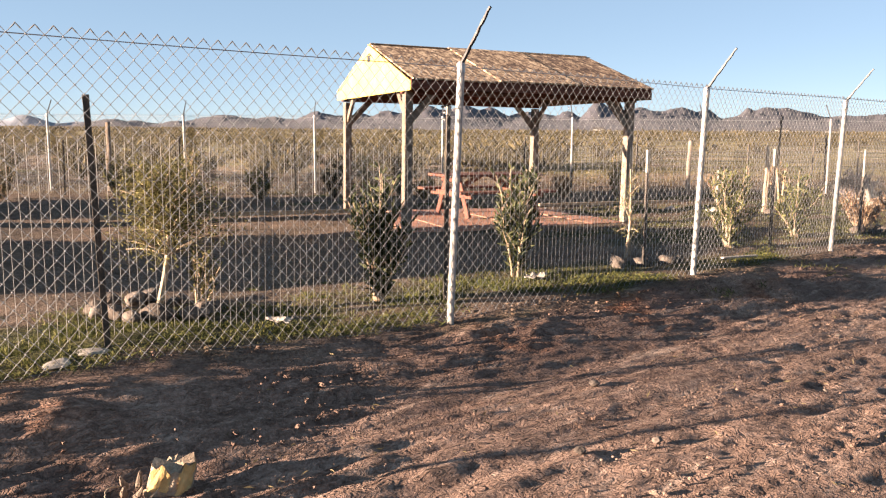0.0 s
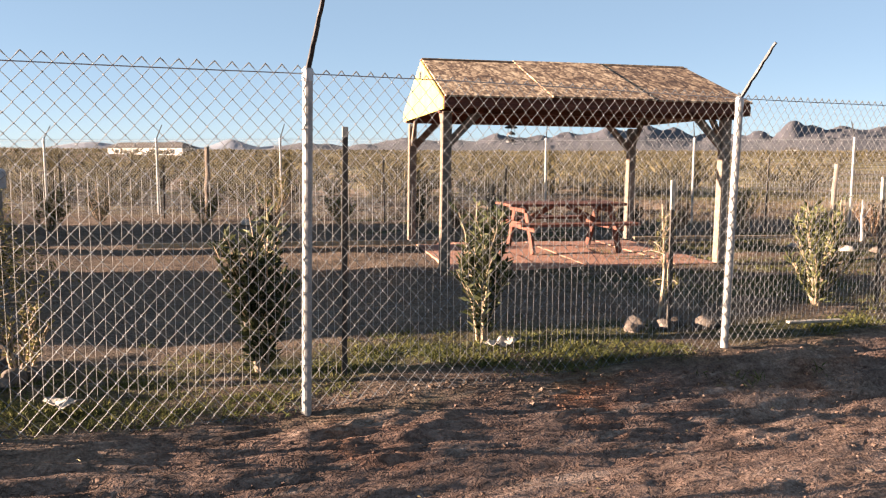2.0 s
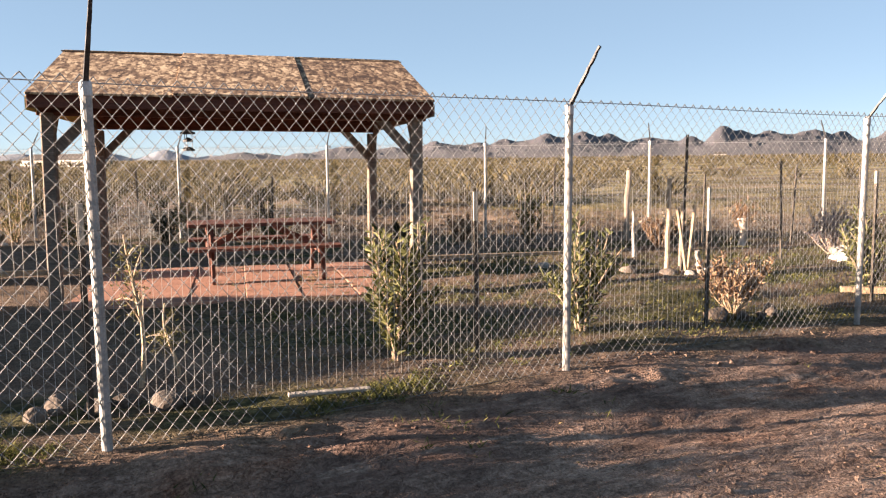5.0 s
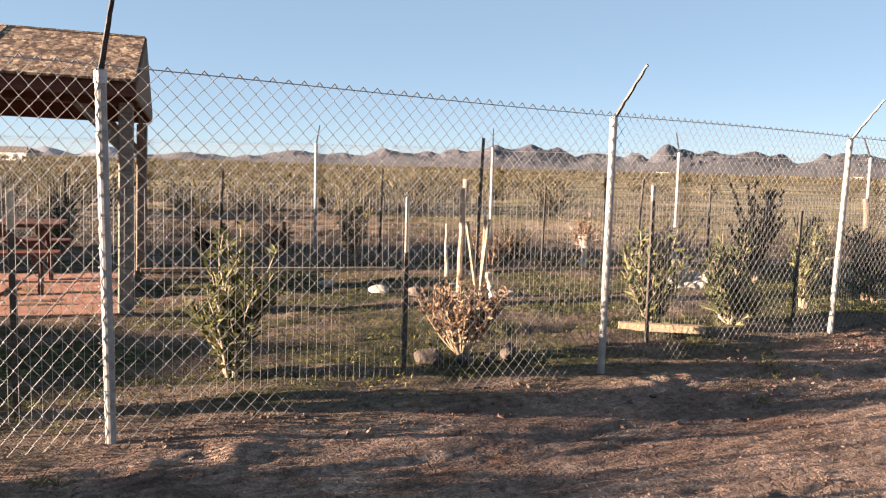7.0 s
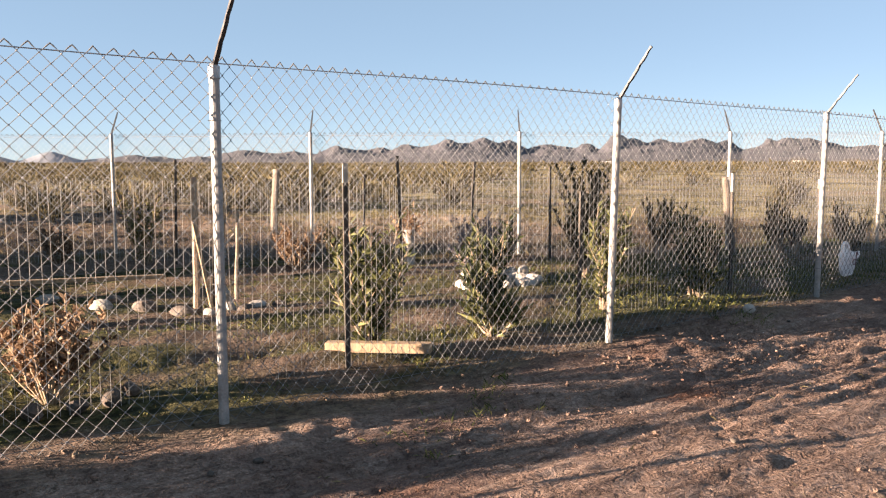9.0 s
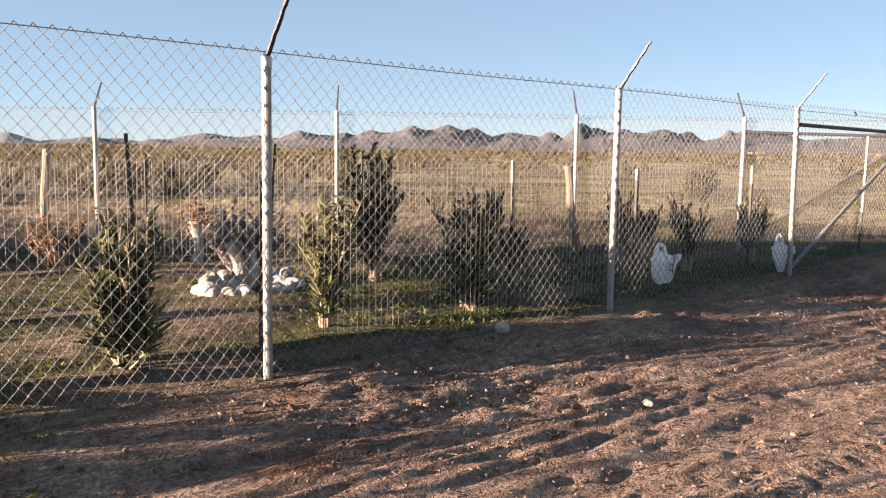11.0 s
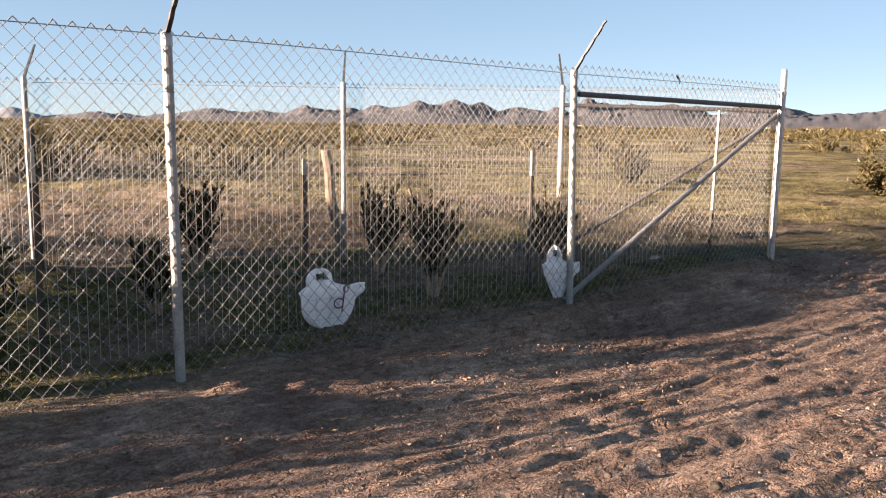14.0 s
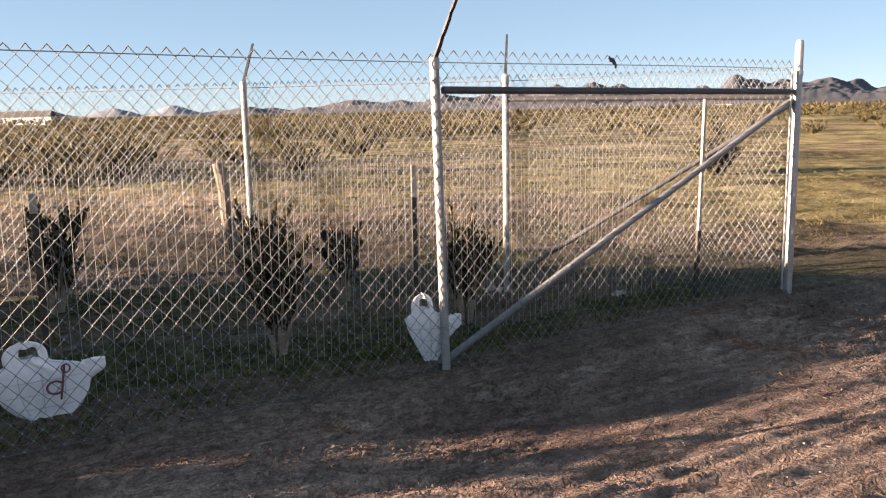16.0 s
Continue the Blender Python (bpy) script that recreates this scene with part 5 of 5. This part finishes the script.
# two torn faces where the bark has come away
for lo, hi, low, top in ((3.75, 4.55, 0.30, 1.0), (4.95, 6.00, 0.02, 0.99)):
    g = Geo()
    q, w = np.meshgrid(np.linspace(lo, hi, 13), np.linspace(low, top, 9))
    q = q + 0.16 * fbm(q * 2, w * 5, 8, 2)
    rr = 0.088 * (1 + 0.10 * np.sin(2 * q + 0.6) + 0.06 * np.sin(5 * q + 3 * w) + 0.035 * np.sin(9 * q - 7 * w)) * (1 - 0.10 * w ** 2) + 0.004 + 0.004 * fbm(q * 9, w * 2, 3, 2)
    zz = (0.120 + 0.010 * np.sin(q * 2 + 1.3) + 0.012 * np.sin(q * 5) + 0.008 * np.sin(q * 11)) * w
    i = (np.arange(8)[:, None] * 13 + np.arange(12)[None]).reshape(-1)
    g.add(np.stack([rr * np.cos(q) + 0.03 * w, rr * np.sin(q), zz], -1).reshape(-1, 3), np.stack([i, i + 1, i + 14, i + 13], -1).tolist())
    part("torn_face", g, CUT, log, "pale yellow torn wood")
for k, (dx, dy, up, tilt) in enumerate(((-0.115, 0.02, 0.10, 0.3), (-0.15, 0.06, 0.07, -0.5), (-0.13, -0.04, 0.06, 0.8), (-0.17, 0.00, 0.05, 0.2))):
    g = Geo()
    w = np.linspace(0, 1, 6)
    g.tube(np.stack([dx + 0.05 * tilt * w, dy - 0.06 * w, 0.02 + up * w - 0.02 * np.sin(3 * w)], -1), 0.004 + 0.014 * np.sin(np.pi * w) * (0.7 + 0.3 * math.sin(k * 3)), 7)
    part("bark_strip", g, WOOD, log, "loose grey slab of bark")
g = Geo()
t = np.linspace(0, 4.6, 24)
g.tube(np.stack([-0.13 + 0.10 * np.cos(t + 2), -0.07 + 0.10 * np.sin(t + 2), 0.035 + 0.02 * np.sin(2 * t)], -1), 0.0035, 5)
part("wire_loop", g, PALEBARK, log, "loop of pale wire")


# ---- plastic bags hung on the fence ----
def bag(x, y, z, w, h, seed, label, turn=0.0, print_on=True, pointed=0.0):
    root = thing("plastic_bag", label, "bag", "bags tied to the fence", m=pose(x, y, z, 0, 0, turn))
    n = 26
    verts, faces = [], []
    U, V = np.meshgrid(np.linspace(-1, 1, n), np.linspace(0, 1, n))
    half = np.where(V < 0.62, np.sqrt(np.clip(1 - ((0.62 - V) / 0.66) ** 2, 0, 1)) ** 0.7, 1 - 0.54 * smoothstep(0.62, 0.74, V))
    half = half * np.sqrt(np.clip(1 - (np.clip(V - 0.80, 0, 1) / 0.205) ** 2, 0, 1))
    half = half * (1 - pointed * smoothstep(0.6, 0.0, V))
    X = U * half * w / 2 * (1 + 0.06 * fbm(U * 2, V * 3, seed, 3)) - 0.17 * w * smoothstep(0.55, 0.78, V)
    Zc = V * h + 0.012 * fbm(U * 3, V * 3, seed + 2, 2)
    puff = 0.035 * np.sqrt(np.clip(1 - U * U, 0, 1)) * np.sin(np.pi * np.clip(V, 0.02, 0.98)) ** 0.7
    crease = 0.016 * fbm(U * 4, V * 3 + U, seed + 6, 3)
    g = Geo()
    for s in (-1, 1):
        Yc = s * puff + crease
        keep = lambda i, j: not (0.76 < V[i, j] < 0.90 and abs(U[i, j] - 0.12) < 0.42)
        v = np.stack([X, Yc, Zc], -1).reshape(-1, 3)
        f = [(i * n + j, i * n + j + 1, (i + 1) * n + j + 1, (i + 1) * n + j) for i in range(n - 1) for j in range(n - 1) if keep(i, j)]
        g.add(v, f)
    part("body", g, BAG, root, "crinkled white plastic", smooth=True)
    # fold lines pressed into the sheet
    for k in range(6):
        g = Geo()
        t = np.linspace(-0.92, 0.92, 12) if k < 3 else np.linspace(0.06, 0.60, 12)
        uu, vv = (t, np.full(12, 0.14 + 0.18 * k)) if k < 3 else (np.full(12, -0.55 + 0.5 * (k - 3)), t)
        hw = np.sqrt(np.clip(1 - ((0.62 - vv) / 0.66) ** 2, 0, 1)) ** 0.7 * (1 - pointed * smoothstep(0.6, 0.0, vv))
        g.tube(np.stack([uu * hw * w / 2 * 0.97, -0.037 * np.sqrt(np.clip(1 - uu * uu, 0, 1)) * np.sin(np.pi * np.clip(vv, 0.02, 0.98)) ** 0.7 + 0.016 * fbm(uu * 4, vv * 3 + uu, seed + 6, 3) - 0.001, vv * h], -1), 0.0016, 4)
        part("fold_line", g, FOLD, root, "faint grey fold line")
    # torn handle flap on one side
    g = Geo()
    m = 8
    A, B = np.meshgrid(np.linspace(0, 1, m), np.linspace(-1, 1, m))
    fx = w * (0.40 + 0.26 * A)
    fz = h * (0.50 + 0.10 * A) + h * 0.17 * B * (1 - 0.55 * A) + 0.012 * fbm(A * 5, B * 4, seed + 9, 2)
    fy = 0.02 * fbm(A * 3, B * 3, seed + 8, 2) - 0.005
    i = (np.arange(m - 1)[:, None] * m + np.arange(m - 1)[None]).reshape(-1)
    g.add(np.stack([fx, fy, fz], -1).reshape(-1, 3), np.stack([i, i + 1, i + m + 1, i + m], -1).tolist())
    flap = part("handle_flap", g, BAG, root, "torn handle flap", smooth=True)
    flap.modifiers.new("thickness", "SOLIDIFY").thickness = 0.002
    if print_on:
        g = Geo()
        t = np.linspace(0.2, 5.6, 26)
        cx, cz = 0.10 * w, 0.40 * h
        g.tube(np.stack([cx + 0.035 * np.cos(t), np.full(26, -0.055), cz + 0.030 * np.sin(t)], -1), 0.005, 4)
        g.tube([(cx + 0.02, -0.056, cz - 0.06), (cx + 0.045, -0.056, cz + 0.10)], 0.005, 4)
        t = np.linspace(0, 6.28, 14)
        g.tube(np.stack([cx + 0.05 + 0.018 * np.cos(t), np.full(14, -0.055), cz + 0.085 + 0.02 * np.sin(t)], -1), 0.004, 4)
        part("print", g, BAGPRINT, root, "faded dark maroon curved mark")
    return root


bag(16.28, 0.20, 0.18, 0.41, 0.37, 21, "white plastic bag with a dark mark tied inside the mesh")
bag(18.29, 0.09, 0.13, 0.28, 0.40, 33, "white plastic bag tied beside a fence post", -18, False, 0.45)

# grey-lidded bin at the garden's side
bin_ = thing("storage_bin", "dark storage bin with a flat grey lid", "bin", m=pose(-1.95, 9.2, gz(-1.95, 9.2), 0, 0, -12))
g = Geo()
g.box(-0.40, 0.40, -0.30, 0.30, 0, 0.80, None, 0.03)
part("body", g, DARKMETAL, bin_, "dark ribbed body")
for k in range(5):
    g = Geo()
    g.box(-0.36 + 0.16 * k, -0.30 + 0.16 * k, -0.315, -0.30, 0.05, 0.74, None, 0.005)
    part("rib", g, DARKMETAL, bin_)
g = Geo()
g.box(-0.45, 0.45, -0.35, 0.35, 0.80, 1.12, None, 0.04)
part("lid", g, GREYPLASTIC, bin_, "flat grey lid")


# ---- distant houses ----
def house(bearing, dist, width, depth, height, label, windows, turn_extra=0.0):
    a = math.radians(bearing)
    x, y = 8 + dist * math.sin(a), dist * math.cos(a)
    root = thing("distant_house", label, "house", "distant houses", m=pose(x, y, gz(x, y) - 0.3, 0, 0, -bearing + turn_extra))
    g = Geo()
    g.box(-width / 2, width / 2, -depth / 2, depth / 2, 0, height)
    part("wall", g, HOUSEWALL, root, "pale plastered walls")
    g = Geo()
    hw, hd, t = width / 2 + 0.6, depth / 2 + 0.6, height
    g.add([(-hw, -hd, t), (hw, -hd, t), (hw, hd, t), (-hw, hd, t), (-hw * 0.8, 0, t + depth * 0.30), (hw * 0.8, 0, t + depth * 0.30)],
          [(0, 1, 5, 4), (2, 3, 4, 5), (1, 2, 5), (3, 0, 4), (3, 2, 1, 0)])
    part("roof", g, HOUSEROOF, root, "low dark roof")
    for k in range(windows):
        u = -width / 2 + width * (k + 0.5) / windows
        g = Geo()
        g.box(u - 0.7, u + 0.7, -depth / 2 - 0.05, -depth / 2 + 0.05, height * 0.35, height * 0.8)
        w = part("window", g, GLASSY, root, "dark window")
        g = Geo()
        g.box(u - 0.8, u + 0.8, -depth / 2 - 0.10, -depth / 2 - 0.02, height * 0.30, height * 0.35)
        part("sill", g, HOUSEWALL, w)
    return root


house(5.5, 227, 26, 5, 2.1, "long low pale house far across the plain", 4, -46)
house(62.5, 620, 10, 7, 2.4, "small pale house at the foot of the hills", 4)
house(65.6, 660, 12, 7, 2.4, "small pale house at the foot of the hills", 5)
house(50.5, 700, 10, 7, 2.4, "small pale house at the foot of the hills", 3)
house(69.5, 740, 12, 8, 2.4, "small pale house at the foot of the hills", 4)


# ---- grass and scrub ----
def tufts(name, count, where, hmin, hmax, mat, label, seed, per=14, lean=0.5, wide=0.009):
    rng = np.random.default_rng(seed)
    g = Geo()
    B, D, L, W = [], [], [], []
    for _ in range(count):
        spot = where(rng)
        if spot is None:
            continue
        x, y = spot
        z = gz(x, y)
        m = int(per * rng.uniform(0.5, 1.4))
        rad = rng.uniform(0.02, 0.07)
        off = rng.normal(0, rad, (m, 2))
        B.append(np.stack([x + off[:, 0], y + off[:, 1], np.full(m, z - 0.01)], -1))
        D.append(np.stack([rng.normal(0, lean, m), rng.normal(0, lean, m), np.ones(m)], -1))
        L.append(rng.uniform(hmin, hmax, m))
        W.append(rng.uniform(wide * 0.45, wide, m))
    v, f = blades(np.concatenate(B), np.concatenate(D), np.concatenate(L), np.concatenate(W), rng, droop=0.15)
    g.add(v, f)
    return single(name, g, mat, label, "grass", kind="stuff")


def strip(rng):
    x, y = rng.uniform(-4.5, 5.0), rng.normal(0.55, 0.42)
    lush = float(fbm(x * 0.8, y * 0.8, 91, 3)) + 0.35 * math.exp(-((x + 1.8) / 1.4) ** 2) + 0.06 * math.exp(-((x - 1.4) / 1.0) ** 2)
    return (x, y) if y > 0.02 and lush > 0.17 else None


def lawn(rng):
    x, y = rng.uniform(5.0, 17.0), rng.uniform(0.3, 6.0)
    return (x, y) if fbm(x * 0.6, y * 1.0, 95, 3) > -0.02 and y < 7.5 - 0.3 * (x - 5) else None


def verge(rng):
    x, y = rng.uniform(-4, 16), rng.normal(-0.25, 0.2)
    return (x, y) if fbm(x * 1.1, y * 1.1, 97, 3) > 0.22 else None


def plain(rng):
    s, o = rng.uniform(-2, 30), abs(rng.normal(0, 9))
    x, y = -6 + FAR_DIR.x * s + FAR_OUT.x * o, 21 + FAR_DIR.y * s + FAR_OUT.y * o
    return (x, y)


def field(rng):
    r2, a2 = 12 + 75 * rng.uniform(0, 1) ** 1.4, math.radians(rng.uniform(20, 95))
    x, y = 10 + r2 * math.sin(a2), r2 * math.cos(a2)
    return (x, y) if y + 0.79 * x > 17.2 and (y > 1 or x > 23.5) else None


tufts("weed_strip", 2600, strip, 0.02, 0.066, GRASS, "green weeds growing along the fence foot", 1, 36, 0.75, 0.0055)
tufts("thin_lawn", 3400, lawn, 0.02, 0.065, GRASS, "thin green weeds over the garden soil", 2, 12, 0.8)
tufts("corner_weeds", 1500, lambda q: (q.uniform(13.5, 20.8), 0.15 + 3.2 * q.uniform(0, 1) ** 1.3), 0.03, 0.09, GRASS, "dark green weeds on the shaded ground by the corner", 7, 14, 0.8)
tufts("verge_weeds", 240, verge, 0.03, 0.10, GRASS, "small weeds at the road edge", 3, 12, 0.7)
tufts("dry_grass", 2400, plain, 0.04, 0.14, STRAW, "dry straw-coloured grass outside the far fence", 4, 10, 0.55, 0.007)
tufts("dry_field_grass", 7800, field, 0.04, 0.12, FIELDGRASS, "dry yellow-olive grass in the open field", 5, 12, 0.6, 0.007)
tufts("road_straw", 420, lambda q: (q.uniform(-4, 21), q.uniform(-3.0, -0.1)), 0.02, 0.06, STRAW, "bits of straw scattered on the dirt road", 6, 3, 3.0)


def scrub_field(name, count, rmin, rmax, b0, b1, quads, seed, label, skip=None, hmin=0.4, hmax=1.1):
    """Many small desert bushes: each a low spray of twigs and leaves with a ragged outline."""
    rng = np.random.default_rng(seed)
    B, D, L, W = [], [], [], []
    for _ in range(count):
        rr = rmin * (rmax / rmin) ** (rng.uniform(0, 1) ** 0.75)
        a = math.radians(rng.uniform(b0, b1))
        x, y = 8 + rr * math.sin(a), rr * math.cos(a)
        if y + 0.79 * x < 20.5 or (skip and skip(x, y, rng)):
            continue
        z = gz(x, y)
        h = rng.uniform(hmin, hmax)
        w = h * rng.uniform(0.55, 0.95)
        m = quads
        ang, u = rng.uniform(0, 6.28, m), rng.uniform(0, 1, m) ** 0.6
        rad = w * u * np.sqrt(rng.uniform(0.05, 1, m))
        lobes = 1 + 0.3 * np.sin(ang * 3 + rr) * u
        B.append(np.stack([x + rad * np.cos(ang) * lobes, y + rad * np.sin(ang) * lobes, z + h * u * rng.uniform(0.35, 1.0, m) * 0.8], -1))
        D.append(np.stack([np.cos(ang) * u, np.sin(ang) * u, rng.uniform(0.4, 1.4, m)], -1))
        k = 1 + rr / 180
        L.append(h * rng.uniform(0.12, 0.30, m) * math.sqrt(260 / m) ** 0.8)
        W.append(h * rng.uniform(0.03, 0.09, m) * math.sqrt(260 / m))
    v, f = blades(np.concatenate(B), np.concatenate(D), np.concatenate(L), np.concatenate(W), rng)
    return single(name, Geo().add(v, f), SCRUB, label, "scrub", kind="stuff")


def thin_right(x, y, rng):
    a = math.degrees(math.atan2(x - 8, y))
    rr = math.hypot(x - 8, y)
    bare = fbm(x * 0.06, y * 0.06, 99, 2) > 0.12 and rr < 60
    return bare or (a > 44 and rr < 110 and rng.uniform() < 0.90) or (a > 30 and rr < 30 and rng.uniform() < 0.8) or (rr < 32 and rng.uniform() < 0.3)


scrub_field("creosote_bushes", 640, 17, 60, -28, 85, 230, 11, "olive-brown creosote bushes outside the far fence", thin_right, 0.5, 1.5)
scrub_field("plain_scrub", 2400, 45, 170, -28, 85, 60, 12, "olive-brown scrub covering the plain", thin_right, 0.5, 1.2)
scrub_field("distant_scrub", 5200, 150, 900, -28, 85, 16, 13, "olive-brown scrub far across the plain", None, 0.7, 1.6)


def clods(name, count, seed, label, small=0.003, large=0.013, cut=0.05, y0=-3.4, y1=0.2):
    """Loose crumbs of earth strewn over the road."""
    rng = np.random.default_rng(seed)
    # a crumb: a wide foot ring and a smaller turned crown
    crumb = np.array([(1, 0, -0.3), (0, 1, -0.3), (-1, 0, -0.3), (0, -1, -0.3), (0.55, 0.45, 0.55), (-0.5, 0.55, 0.6), (-0.55, -0.5, 0.5), (0.5, -0.55, 0.6)], float)
    tri = np.array([(0, 1, 4), (1, 5, 4), (1, 2, 5), (2, 6, 5), (2, 3, 6), (3, 7, 6), (3, 0, 7), (0, 4, 7), (4, 5, 6), (4, 6, 7)])
    x, y = rng.uniform(-4.2, 22, count), rng.uniform(y0, y1, count)
    keep = fbm(x * 0.7, y * 1.2, 121, 3) + 0.3 * smoothstep(-0.8, -2.0, y) + rng.uniform(-0.25, 0.35, count) > cut
    x, y = x[keep], y[keep]
    n = len(x)
    size = small + (large - small) * rng.uniform(0, 1, n) ** 2.4
    z = ground_z(x, y) + 0.002 + 0.1 * size
    ang = rng.uniform(0, 6.28, n)
    c, s = np.cos(ang), np.sin(ang)
    p = crumb[None] * (1 + rng.uniform(-0.35, 0.35, (n, 8, 1))) * size[:, None, None] * rng.uniform(0.6, 1.3, (n, 1, 3))
    q = np.stack([p[..., 0] * c[:, None] - p[..., 1] * s[:, None], p[..., 0] * s[:, None] + p[..., 1] * c[:, None], p[..., 2]], -1)
    v = q + np.stack([x, y, z], -1)[:, None]
    f = (tri[None] + 8 * np.arange(n)[:, None, None]).reshape(-1, 3)
    return single(name, Geo().add(v.reshape(-1, 3), f.tolist()), SOIL, label, "earth", kind="stuff")


clods("dirt_clods", 12000, 15, "loose reddish crumbs of earth on the road", 0.003, 0.011)
clods("earth_lumps", 2400, 16, "loose reddish lumps of earth on the road", 0.006, 0.017, 0.10)
clods("fence_foot_rubble", 3000, 17, "crumbled earth and pebbles along the fence foot", 0.007, 0.022, 0.0, -0.85, 0.15)
